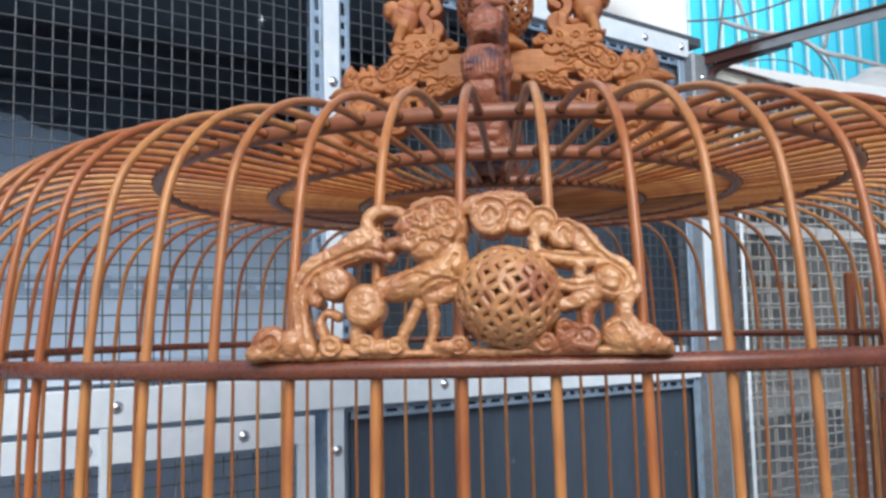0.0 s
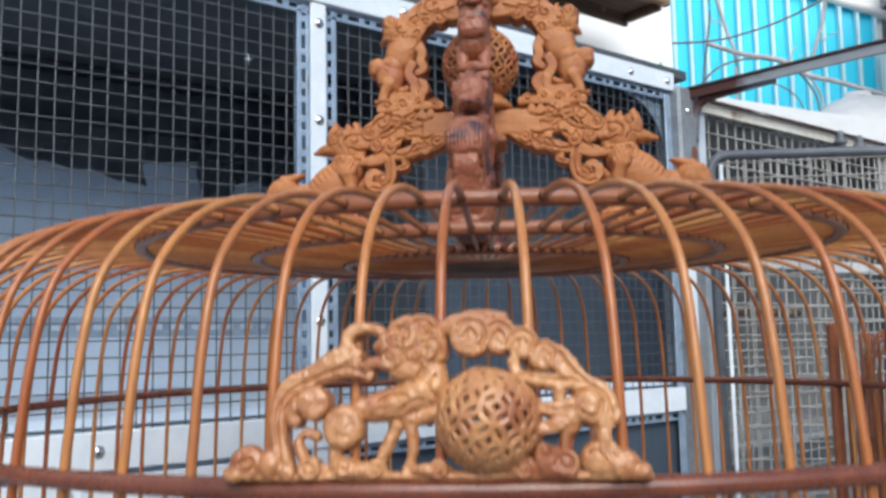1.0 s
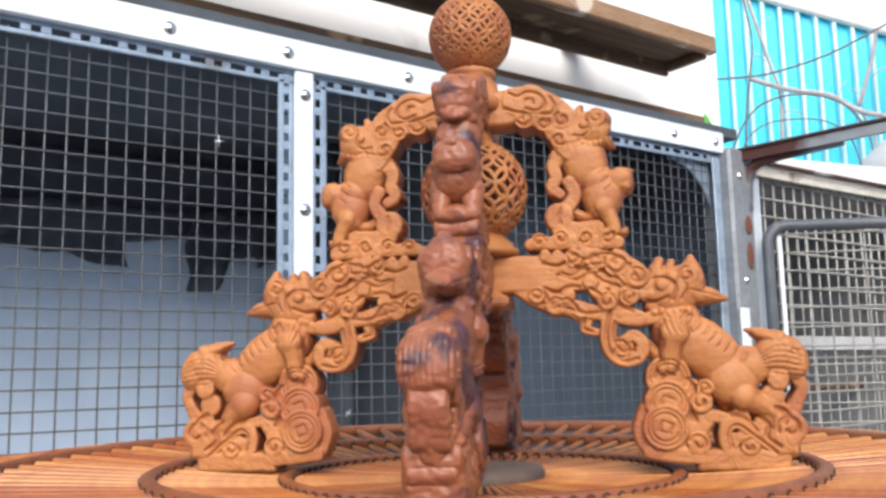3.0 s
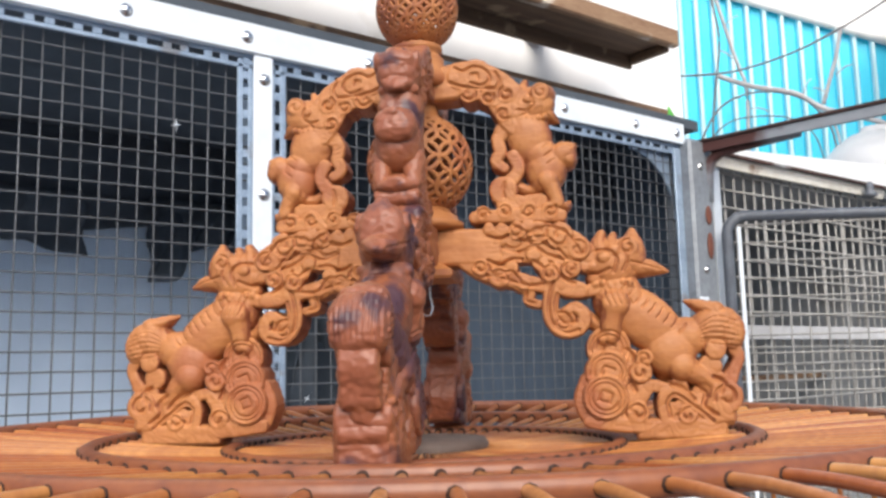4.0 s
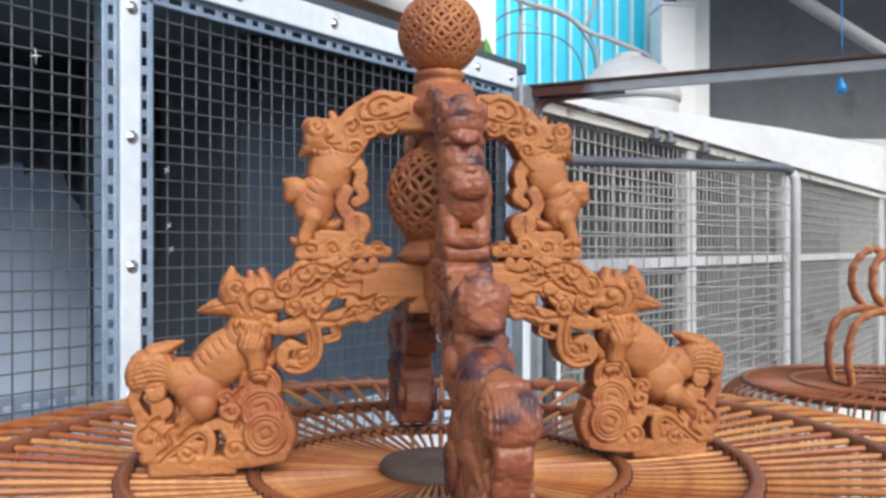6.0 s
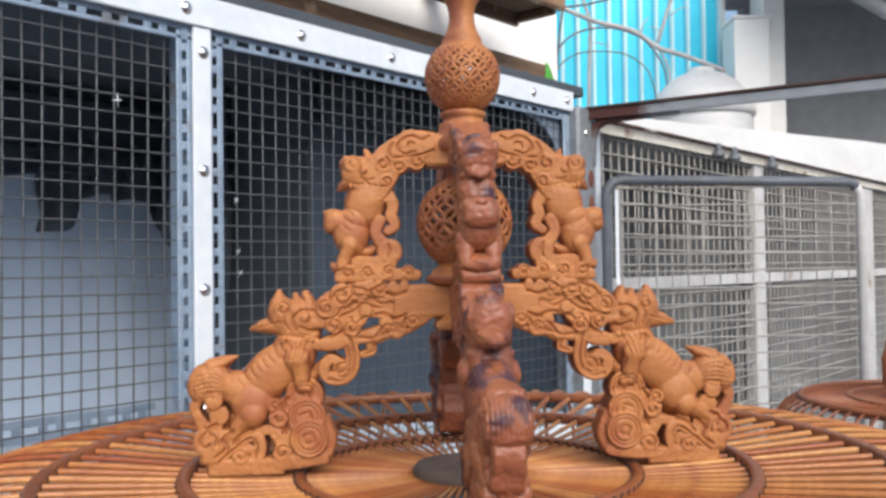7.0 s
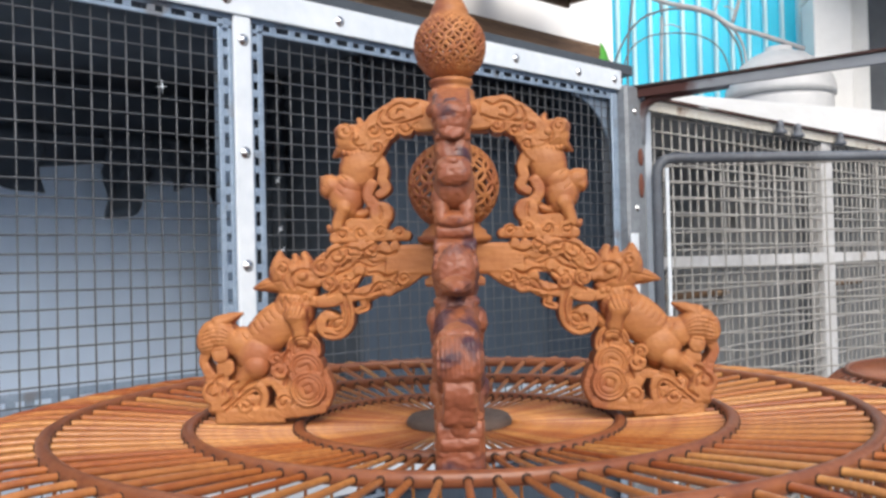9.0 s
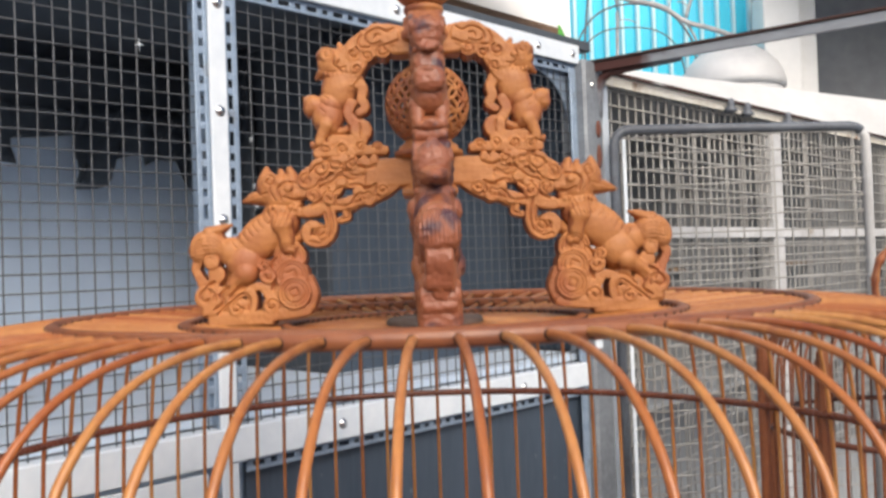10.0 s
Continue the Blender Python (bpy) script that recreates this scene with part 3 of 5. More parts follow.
ob.name = "wall_low"
tagged(ob, "white plastered wall behind and under the sheeting", "wall", kind="structure")
ob = far_object(boxes("column", M_PLASTER, None, "", (0.963, 0.05, 0, 1.087, 0.19, 2.232), (1.0875, 0.12, 0, 1.165, 0.26, 2.9), (0.955, 0.045, 2.233, 1.095, 0.2, 2.245), c=0.004))
tagged(ob, "pale blue-white plastered column", "column", kind="structure")
ob = far_object(boxes("wall_far", M_GREYWALL, None, "", (1.166, 0.55, 0, 4.2, 0.65, 3.2), (1.0, -0.6, 2.42, 4.2, 0.6, 2.5)))
tagged(ob, "grey concrete wall and slab of an open shed", "wall", kind="structure")
ob = far_object(boxes("wall_white_low", M_PLASTER, None, "", (1.08, 0.30, 0, 4.2, 0.42, 1.80)))
tagged(ob, "low white wall of the shed", "wall", kind="structure")
s = Shape()
s.tube([(1.02, -0.1, 2.44), (1.5, -0.25, 2.07), (2.1, -0.42, 1.62)], 0.022, 12)
far_object(tagged(s.make("roof_pipe", M_GREYWALL, None), "sloping grey steel roof pipe", "pipe"))

# ---- grey water tank with a domed lid before the sheeting ----
tank = empty("water_tank", (0, 0, 0), "pale grey round water tank with a ribbed domed lid", "water tank")
tank.matrix_basis = FAR @ Matrix.Translation((0.838, 0.02, 0))
s = Shape()
s.lathe([(0.165, 0.0), (0.168, 0.02), (0.168, 0.9), (0.172, 0.92), (0.168, 0.94), (0.168, 1.86), (0.165, 1.88)], sides=48)
s.make("body", M_TANK, tank)
s = Shape()
s.lathe([(0.176, 1.881), (0.177, 1.90), (0.168, 1.935), (0.150, 1.968), (0.146, 1.968), (0.122, 1.998), (0.118, 1.998), (0.085, 2.024), (0.081, 2.023), (0.045, 2.040), (0.042, 2.052), (0.002, 2.056)], sides=48)
s.make("lid", M_TANK, tank, "ribbed dome")

# ---- the bird cage ----
AXIS, BARS = (0.25, 0.33), 81
Z_TOP, R3, R2, R1 = 1.300, 0.1637, 0.1124, 0.0683
Z_BAND, R_BAND = 1.224, 0.2483

cage = empty("bird_cage", (*AXIS, 0.0), "round bamboo bird cage with flat top and carved wooden crown", "bird cage")
HOME = Matrix.Translation((*AXIS, 0))


def bar_line():
    flat = [(0.016, 1.2925), (R1, 1.2935), (R2, 1.2965), (0.140, 1.2985), (R3, 1.3000), (0.182, 1.3000), (0.2005, 1.2978), (0.2155, 1.2933), (0.2270, 1.2865), (0.2365, 1.2768), (0.2415, 1.2660), (0.2450, 1.2500), (0.2467, 1.2375), (R_BAND, Z_BAND), (0.2500, 1.1980), (0.2512, 1.1500), (0.2515, 1.0000)]
    return curve_points([(r, 0, z) for r, z in flat], 3)


s = Shape()
line = bar_line()
s.tube(line, [(0.00055 + 0.00082 * min(1, p.x / 0.15)) * (1.0 if p.x < 0.2 else 0.9) for p in line], 8, up=(0, 1, 0))
first = s.make("bar", M_BAMBOO, cage)
first.matrix_basis = pose(0, 0, 0, 0, 0, -133.0)
rnd = random.Random(2)
for i in range(1, BARS):
    ob = new("bar", first.data)
    ob.parent = cage
    ob.matrix_basis = pose(0, 0, 0, 0, 0, -133.0 + 360 / BARS * i + rnd.uniform(-0.12, 0.12))


def ring(name, r, z, high, wide, mat, parent, n=120, label=""):
    s = Shape()
    v, f = [], []
    k = 10
    for i in range(n):
        a = 2 * math.pi * i / n
        for j in range(k):
            b = 2 * math.pi * j / k
            c, d = math.cos(b), math.sin(b)
            q = 0.5 / max(abs(c), abs(d)) ** 0.6
            rr, zz = r + wide * c * q, z + high * d * q
            v.append((rr * math.cos(a), rr * math.sin(a), zz))
    for i in range(n):
        for j in range(k):
            f.append((i * k + j, ((i + 1) % n) * k + j, ((i + 1) % n) * k + (j + 1) % k, i * k + (j + 1) % k))
    s.put(v, f)
    return s.make(name, mat, parent, label)


def bored(r, z, parent):
    """Near-black plugs painting the shade in bored holes where bars go through a ring."""
    s = Shape()
    for i in range(BARS):
        a = radians(-133.0 + 360 / BARS * i)
        c, d = math.cos(a), math.sin(a)
        for q in (r,):
            s.tube([(q * c - 0.0009 * c, q * d - 0.0009 * d, z), (q * c, q * d, z)], 0.00165, 8)
    return tagged(s.make("bored_hole", M_HOLE_SHADE, parent), "near-black plugs painting the shade in bored holes", kind="stuff")


for r, z, hi, wi in ((R3, 1.3000, 0.0056, 0.0050), (R2, 1.2970, 0.0054, 0.0050), (R1, 1.2938, 0.0048, 0.0046)):
    o = ring("top_ring", r, z, hi, wi, M_RING, cage, label="reddish bent wooden ring")
    bored(r + wi * 0.5 + 0.0003, z, o)
    bored(r - wi * 0.5 + 0.0006, z, o)
ring("band_ring", R_BAND + 0.0012, Z_BAND, 0.0046, 0.0062, M_BAND, cage, 160, "dark lacquered round band")
ring("base_ring", 0.2515, 1.0, 0.012, 0.008, M_BAND, cage, 160, "dark lacquered base ring")
s = Shape()
s.lathe([(0.001, 0.9905), (0.247, 0.9905), (0.247, 0.9945), (0.001, 0.9945)], sides=72)
s.make("tray", M_RING_DARK, cage)
for k in range(4):
    s = Shape()
    s.lathe([(0.006, 0.90), (0.012, 0.905), (0.010, 0.93), (0.014, 0.96), (0.012, 0.9935)], (0.245 * math.cos(k * 1.5708), 0.245 * math.sin(k * 1.5708), 0), 16)
    s.make("foot", M_BAND, cage)
s = Shape()
s.lathe([(0.001, 1.2885), (0.020, 1.2885), (0.0225, 1.2905), (0.0228, 1.2945), (0.0215, 1.2965), (0.012, 1.2972), (0.001, 1.2974)], sides=40)
s.make("centre_disc", M_DISC, cage, "dull dark wooden disc")


# ---- carving: many rounded solids fused into one skin ----
def icosphere():
    bm = bmesh.new()
    bmesh.ops.create_icosphere(bm, subdivisions=3, radius=1)
    bm.verts.index_update()
    data = [v.co.copy() for v in bm.verts], [[v.index for v in f.verts] for f in bm.faces]
    bm.free()
    return data


BALL = icosphere()


class Carving(Shape):
    """Millimetres: x outwards, z up, y across the thickness."""

    def blob(self, x, z, rx, rz, ry=6.0, turn=0, y=0.0):
        m = Matrix.Translation((x, y, z)) @ pose(0, 0, 0, 0, -turn, 0) @ Matrix.Diagonal((rx, ry, rz, 1))
        return self.put([m @ Vector((p.x, math.copysign(abs(p.y) ** 0.6, p.y), p.z)) for p in BALL[0]], BALL[1])

    def limb(self, *pts, y=0.0, deep=1.0):
        """A tapering limb through (x, z, radius); deep: how much thicker it is across the plank."""
        line = curve_points([(x, z, r) for x, z, r in pts], 5)
        self.tube([(p.x, y, p.y) for p in line], [max(p.z, 0.3) * deep for p in line], 12, up=(0, 1, 0), flat=1.0 / deep)
        for p in (line[0], line[-1]):
            self.blob(p.x, p.y, max(p.z, 0.3), max(p.z, 0.3), max(p.z, 0.3) * deep, y=y)
        return self

    def both(self, fn, depth):
        for sgn in (-1, 1):
            fn(sgn * depth)
        return self

    def disc(self, x, z, r, depth, edge=0.5):
        """A flat round boss right through the plank, with rounded edges."""
        prof = [(r - edge, -depth), (r - 0.3 * edge, -depth + 0.3 * edge), (r, -depth + edge), (r, depth - edge), (r - 0.3 * edge, depth - 0.3 * edge), (r - edge, depth)]
        n = 26
        verts = [(x + q * math.cos(2 * math.pi * k / n), y, z + q * math.sin(2 * math.pi * k / n)) for q, y in prof for k in range(n)]
        faces = [(i * n + k, (i + 1) * n + k, (i + 1) * n + (k + 1) % n, i * n + (k + 1) % n) for i in range(5) for k in range(n)]
        return self.put(verts, faces + [tuple(range(n)), tuple(5 * n + k for k in range(n))[::-1]])

    def ribbon(self, *pts, depth=6.5, edge=0.5, y=0.0):
        """A flat-faced strip of the plank through (x, z, half width)."""
        line = curve_points([(x, z, r) for x, z, r in pts], 5)
        n = len(line)
        verts = []
        for i, p in enumerate(line):
            d = line[min(i + 1, n - 1)] - line[max(i - 1, 0)]
            d = Vector((d.x, d.y)).normalized()
            q = Vector((-d.y, d.x))
            w, e = max(p.z, 0.4), min(edge, 0.45 * max(p.z, 0.4))
            for a, b in ((w, depth - e), (w - e, depth), (e - w, depth), (-w, depth - e), (-w, e - depth), (e - w, -depth), (w - e, -depth), (w, e - depth)):
                verts.append((p.x + q.x * a, y + b, p.y + q.y * a))
        faces = [(i * 8 + k, (i + 1) * 8 + k, (i + 1) * 8 + (k + 1) % 8, i * 8 + (k + 1) % 8) for i in range(n - 1) for k in range(8)]
        self.put(verts, faces + [tuple(range(8))[::-1], tuple((n - 1) * 8 + k for k in range(8))])
        for p in (line[0], line[-1]):
            if p.z > 1.2:
                self.disc(p.x, p.y, p.z, depth, min(edge, 0.4 * p.z)) if y == 0 else self.blob(p.x, p.y, p.z, p.z, depth, y=y)
        return self

    def line(self, *pts, w=0.8):
        """A groove cut into both faces through (x, z); w: its half width."""
        path = curve_points([(x, z, 0) for x, z in pts], 4)
        self.cuts.append(([(p.x, p.y) for p in path], w))
        return self

    def puff(self, x, z, r, depth, start=0, hand=1, turns=0.95, w=0.6):
        """A flat cloud head: a boss with a curled rim line and an eye."""
        self.disc(x, z, r, depth)
        pts = []
        for i in range(15):
            k = i / 14
            a = radians(start) + hand * k * turns * 2 * math.pi
            q = r * (0.80 - 0.52 * k)
            pts.append((x + q * math.cos(a), z + q * math.sin(a)))
        return self.line(*pts, w=w)

    def skin(self, name, mat, voxel, swirl=0.4, scale=0.16, rings=4.2, plain=(), swell=0.0, lumps=0.14, cutting=1.5, comb=None):
        """Fuse, smooth, cut swirling gouge lines and return the mesh in metres. plain: (x, z, radius) of places left smoother."""
        me = bpy.data.meshes.new(name)
        me.from_pydata([tuple(0.001 * c for c in p) for p in self.v], [], self.f)
        ob = new(name, me)
        rm = ob.modifiers.new("fuse", "REMESH")
        rm.mode, rm.voxel_size = "VOXEL", voxel * 0.001
        sm = ob.modifiers.new("soften", "SMOOTH")
        sm.factor, sm.iterations = 0.25, 1
        out = bpy.data.meshes.new_from_object(ob.evaluated_get(bpy.context.evaluated_depsgraph_get()))
        bpy.data.objects.remove(ob)
        bpy.data.meshes.remove(me)
        out.name = name
        count = len(out.vertices)
        places, normals = np.empty(count * 3, np.float32), np.empty(count * 3, np.float32)
        out.vertices.foreach_get("co", places)
        out.vertices.foreach_get("normal", normals)
        places, normals = places.reshape(-1, 3), normals.reshape(-1, 3)
        depth = np.zeros(count, np.float32)
        for i, (px, py, pz) in enumerate((places * 1000).tolist()):
            q = Vector((px, py * 0.35 + (50 if py > 0 else 0), pz)) * scale
            g = noise.noise(q) + 0.35 * noise.noise(q * 2.3)
            line = abs((g * rings) % 1.0 - 0.5) * 2
            cut = max(0.0, 1 - line / 0.42)
            k = 1.0
            for x, z, r in plain:
                k = min(k, 0.12 + max(0.0, math.hypot(px - x, pz - z) / r - 0.75) * 3)
            depth[i] = swirl * cut * min(k, 1.0) + lumps * (noise.noise(Vector((px, py, pz)) * 0.55) + 1.3 * noise.noise(Vector((px, py + 40, pz)) * 0.16)) - swell
        places -= normals * (0.001 * depth)[:, None]
        mm = places * 1000
        facing = np.abs(normals[:, 1]) > 0.3
        groove = np.zeros(count, np.float32)
        for path, w in self.cuts:
            px, pz = [p[0] for p in path], [p[1] for p in path]
            near = np.nonzero(facing & (mm[:, 0] > min(px) - w) & (mm[:, 0] < max(px) + w) & (mm[:, 2] > min(pz) - w) & (mm[:, 2] < max(pz) + w))[0]
            if not len(near):
                continue
            q = mm[near][:, [0, 2]]
            best = np.full(len(near), 1e9, np.float32)
            for i in range(len(path) - 1):
                a, d = np.array(path[i]), np.array(path[i + 1]) - np.array(path[i])
                u = np.clip(((q - a) @ d) / max(d @ d, 1e-9), 0, 1)
                best = np.minimum(best, np.hypot(q[:, 0] - a[0] - u * d[0], q[:, 1] - a[1] - u * d[1]))
            groove[near] = np.maximum(groove[near], cutting * w * np.clip(1 - best / w, 0, 1) ** 0.8)
        if comb:
            x0, z0, z1, pitch = comb
            edge = (normals[:, 0] > 0.2) & (mm[:, 0] > x0) & (mm[:, 2] > z0) & (mm[:, 2] < z1)
            fade = np.clip(np.minimum(mm[:, 2] - z0, z1 - mm[:, 2]) / 2.0, 0, 1)
            places[:, 0] -= np.where(edge, 0.00075 * fade * np.abs((mm[:, 1] / pitch) % 1.0 - 0.5) * 2, 0)
        places[:, 1] -= np.sign(places[:, 1]) * 0.001 * groove
        out.vertices.foreach_set("co", places.ravel())
        out.update()
        out.polygons.foreach_set("use_smooth", [True] * len(out.polygons))
        out.materials.clear()
        out.materials.append(mat)
        return out


def carved_arm(name, mat, worn):
    """One fretted arm: clouds over a plank, a large lion on a coin string and a small lion above. worn: relief rubbed down."""
    c = Carving()
    r = 0.8
    # plain tenons at the hub, then the lower plank spreading into clouds
    c.box(1, -6.6, 57.4, 30, 6.6, 70.2, 0.8)
    c.box(1, -6.3, 118.8, 16, 6.3, 131.0, 0.8)
    c.ribbon((22, 63.5, 6.5), (34, 64.2, 6.4), (46, 64.0, 7.2), (55, 61.0, 6.4), (60, 57.5, 4.2), depth=5.9)
    c.ribbon((16, 58.2, 2.0), (22, 55.4, 3.2), (29, 53.2, 3.6), (36, 51.2, 2.6), (42, 49.6, 2.4), (47, 49.0, 2.6), depth=6.3)
    c.ribbon((44, 58, 3.6), (48, 53, 3.6), (52, 48.5, 3.4), (57, 47.0, 2.6), depth=6.2)
    c.ribbon((35, 50.0, 2.2), (39.2, 47.2, 1.9), (38.6, 44.2, 1.6), (42.2, 42.6, 1.3), depth=5.6)
    for x, z, q, st, h in ((50.5, 66.6, 4.6, 200, 1), (43.0, 68.0, 3.8, 20, -1), (35.5, 69.0, 3.0, 140, 1), (57.0, 61.6, 3.8, 100, -1), (28.6, 52.6, 3.6, 330, 1), (22.2, 56.0, 2.8, 180, -1), (46.5, 53.5, 3.4, 30, 1), (54.0, 55.0, 3.2, 260, -1)):
        c.puff(x, z, q, 7.3, st, h, w=r)
    for x, z, q in ((30, 69.2, 2.4), (25.5, 70.0, 2.0), (39.5, 70.4, 2.2), (33, 55.6, 2.4), (41, 60.5, 2.6), (52.5, 60.6, 2.4), (37.2, 49.8, 2.0)):
        c.disc(x, z, q, 6.9)
    for pts in (((25, 67.4), (29, 66.2), (33, 67.4), (38, 65.0), (44, 64.6), (48, 62.0)), ((30, 63.2), (36, 61.2), (41, 63.0), (46, 60.0), (51, 58.4)), ((25, 58.6), (29, 57.0), (33, 58.8), (37, 58.6)), ((47, 57.4), (50.5, 52.0), (55, 49.5)), ((24, 53.4), (32, 51.4), (39, 49.2), (44, 49.6))):
        c.line(*pts, w=r)
    for pts in (((31, 63.8), (35, 62.8), (40, 66.0), (46, 66.4)), ((34, 71.0), (40, 68.0), (47, 70.0), (54, 66.0), (57.5, 60.0)), ((49, 63), (53, 58), (57, 57.4)), ((25, 57), (27, 53), (33, 54.4), (36.5, 50.0)), ((41, 58), (44.5, 55), (44, 51)), ((38.4, 46.6), (37.8, 44), (41, 43))):
        c.line(*pts, w=0.75)
    # great curl under the plank and the scroll beside it
    c.ribbon((48.5, 50, 2.6), (46.6, 44.5, 2.6), (46.6, 37.6, 2.6), (50.4, 33.4, 2.6), (56.0, 34.0, 2.4), (58.0, 38.0, 2.2), (55.0, 41.2, 1.8), (51.6, 39.4, 1.5), depth=6.4)
    c.line((47.6, 50), (45.8, 43), (46.6, 36.2), (51, 32.4), (56, 33.2), w=r)
    c.line((48.8, 46), (48.0, 40), (50.6, 35.8), (55, 36.2), w=r)
    c.ribbon((52.5, 47.8, 2.0), (57.5, 46.4, 1.8), (62.5, 47.6, 2.2), depth=5.6)
    c.blob(52.4, 38.4, 3.2, 3.4, 5.8)
    c.puff(50.2, 36.0, 4.6, 6.0, 120, -1, w=r)
    # large lion: smooth body rising to the head
    c.blob(78.8, 36.2, 16.5, 9.2, 7.6, -40)
    c.blob(70.0, 44.0, 8.6, 9.4, 7.6, -25)
    c.blob(87.0, 25.4, 9.0, 8.8, 8.4, 20)
    c.blob(93.0, 30.0, 7.0, 6.6, 7.2, -25)
    c.limb((86, 20, 5.4), (91.5, 15.5, 3.6), (94.0, 11.5, 2.8), (98, 10.4, 2.4), y=3.2, deep=1.2)
    c.limb((90, 20, 5.0), (98, 15.5, 3.2), (101.5, 12.0, 2.8), y=-3.2, deep=1.2)
    c.limb((68.5, 42, 5.0), (67.0, 35.5, 3.6), (66.6, 31.0, 3.0), (64.6, 30.0, 2.4), y=5.2, deep=1.0)
    c.limb((68.5, 42, 5.0), (67.0, 35.5, 3.6), (66.6, 31.0, 3.0), (64.6, 30.0, 2.4), y=-5.2, deep=1.0)
    c.limb((55.4, 40.6, 2.6), (60.0, 36.6, 2.6), (66.3, 31.9, 1.8), y=0, deep=2.0)
    for i in range(9):
        u = i / 8
        x, z = 73 + 19 * u, 50.0 - 14.6 * u
        c.line((x, z - 1.0), (x - 1.0, z - 2.8), (x - 2.4, z - 4.2), w=0.5)
    for i in range(5):
        c.line((65.0 + 1.9 * i, 47.0), (65.4 + 2.0 * i, 44.0), (66.4 + 2.0 * i, 41.6), w=0.45)
    # its head, muzzle towards the hub
    c.blob(68.8, 56.4, 9.4, 8.8, 7.4)
    c.blob(74.0, 58.6, 6.4, 7.4, 7.0, -15)
    c.blob(61.8, 55.6, 3.6, 3.6, 6.4, 15)
    c.blob(62.4, 51.2, 3.2, 2.6, 5.8, 10)
    c.limb((64.5, 58.5, 3.4), (64.0, 63.0, 3.0), (65.2, 67.0, 1.6), deep=2.0)
    c.limb((69.0, 60.5, 3.6), (68.6, 63.6, 2.6), (69.4, 66.6, 1.2), deep=2.2)
    c.limb((73.5, 58, 5.2), (75.6, 63.0, 4.6), (76.0, 67.6, 1.4), deep=1.4)
    c.puff(73.8, 61.6, 3.4, 7.2, 80, 1, w=0.7)
    c.limb((75, 54.6, 3.6), (81.5, 54.6, 2.9), (87.6, 53.2, 0.5), deep=1.6)
    c.both(lambda y: c.blob(65.4, 58.2, 2.0, 1.7, 1.4, y=y), 6.7)
    c.line((59.4, 53.4), (63, 52.6), (67.2, 54.2), w=r)
    c.line((62.5, 60.6), (66.5, 60.8), (70.0, 57.6), (68.6, 53.0), w=0.75)
    c.line((71.4, 61.0), (73.6, 57.2), (71.8, 53.4), w=0.7)
    c.line((74.6, 56.4), (80, 55.2), (85, 53.8), w=0.5)
    for i in range(6):
        c.blob(62.4 + 2.3 * i, 48.9 + 0.35 * math.sin(2 * i), 1.4, 1.8, 6.6 + 0.25 * i)
    # brush of the tail, combed over the outer edge
    c.blob(102.5, 33.6, 8.8, 6.6, 7.4, 14)
    c.blob(107.4, 31.4, 5.0, 6.8, 7.6)
    c.blob(105.0, 34.4, 5.0, 5.4, 7.6)
    c.limb((103, 38.6, 3.2), (97.5, 40.6, 2.2), (93.2, 42.4, 0.5), deep=2.0)
    for i in range(6):
        c.line((96.5, 33.5 - 1.1 * i), (102, 36.6 - 1.9 * i), (109.6, 34.6 - 1.7 * i), w=0.34)
    c.ribbon((108.0, 26.0, 2.2), (109.4, 22.4, 1.8), (107.6, 18.4, 1.9), (105.6, 14.6, 2.6), depth=4.6)
    c.disc(99.6, 19.6, 3.8, 5.6)
    c.disc(101.6, 25.4, 3.4, 6.4)
    # rocks and clouds under it
    c.box(74, -6.4, -4.4, 104, 6.4, 2.2, 0.8)
    c.ribbon((58.4, 1.8, 2.2), (66, 0.8, 2.4), (76, 0.4, 2.8), depth=6.6)
    c.ribbon((84, 1.5, 1.8), (83, 8.0, 1.9), (86.5, 11.6, 2.0), (92, 9.0, 1.9), (97, 4.2, 1.8), (102, 1.8, 1.6), depth=6.4)
    c.ribbon((73, 3.0, 2.6), (76.5, 10.5, 2.2), (79.5, 13.4, 1.9), (84, 12.6, 1.8), depth=6.0)
    c.ribbon((90, 2.5, 2.2), (96, 8.4, 2.2), (103, 6.0, 2.6), depth=6.0)
    c.line((85.4, 3.0), (84.6, 8.0), (87.4, 10.4), (92.0, 7.4), (98.0, 2.8), w=r)
    c.line((88, 3.4), (93, 6.2), (99.0, 1.6), w=r)
    if worn:
        c.box(90, -7.4, -4.2, 104.4, 7.4, 12.6, 1.6)
        c.limb((107.0, 25, 2.4), (106.0, 18, 2.6), (103.4, 11, 3.0))
        c.limb((94, 22, 5.0), (100, 16, 4.6), (100.5, 10, 4.6), deep=1.3)
    else:
        c.box(98.5, -6.9, 0.0, 107.0, 6.9, 9.0, 1.4)
    for x, z, q, st, h in ((100.0 if worn else 104.2, 9.4, 5.2, 200, -1), (76.0, 18.4, 3.8, 30, 1), (74.6, 4.6, 3.6, 160, -1), (91.0, 3.6, 3.0, 20, 1), (77.6, 23.0, 2.6, 250, -1)):
        c.puff(x, z, q, 6.9, st, h, w=r)
    c.disc(99.4, 6.0, 3.2, 6.6)
    for x, z, q, d in ((91.5, 5.6, 4.6, 5.6), (97.0, 9.4, 4.4, 5.6), (86.0, 4.6, 3.0, 5.4), (88.5, 12.4, 3.4, 5.6), (72.6, 14.6, 4.4, 5.6), (72.0, 22.5, 4.0, 5.2), (101.6, 14.4, 3.4, 5.6), (70.6, 7.6, 4.4, 5.8)):
        c.disc(x, z, q, d)
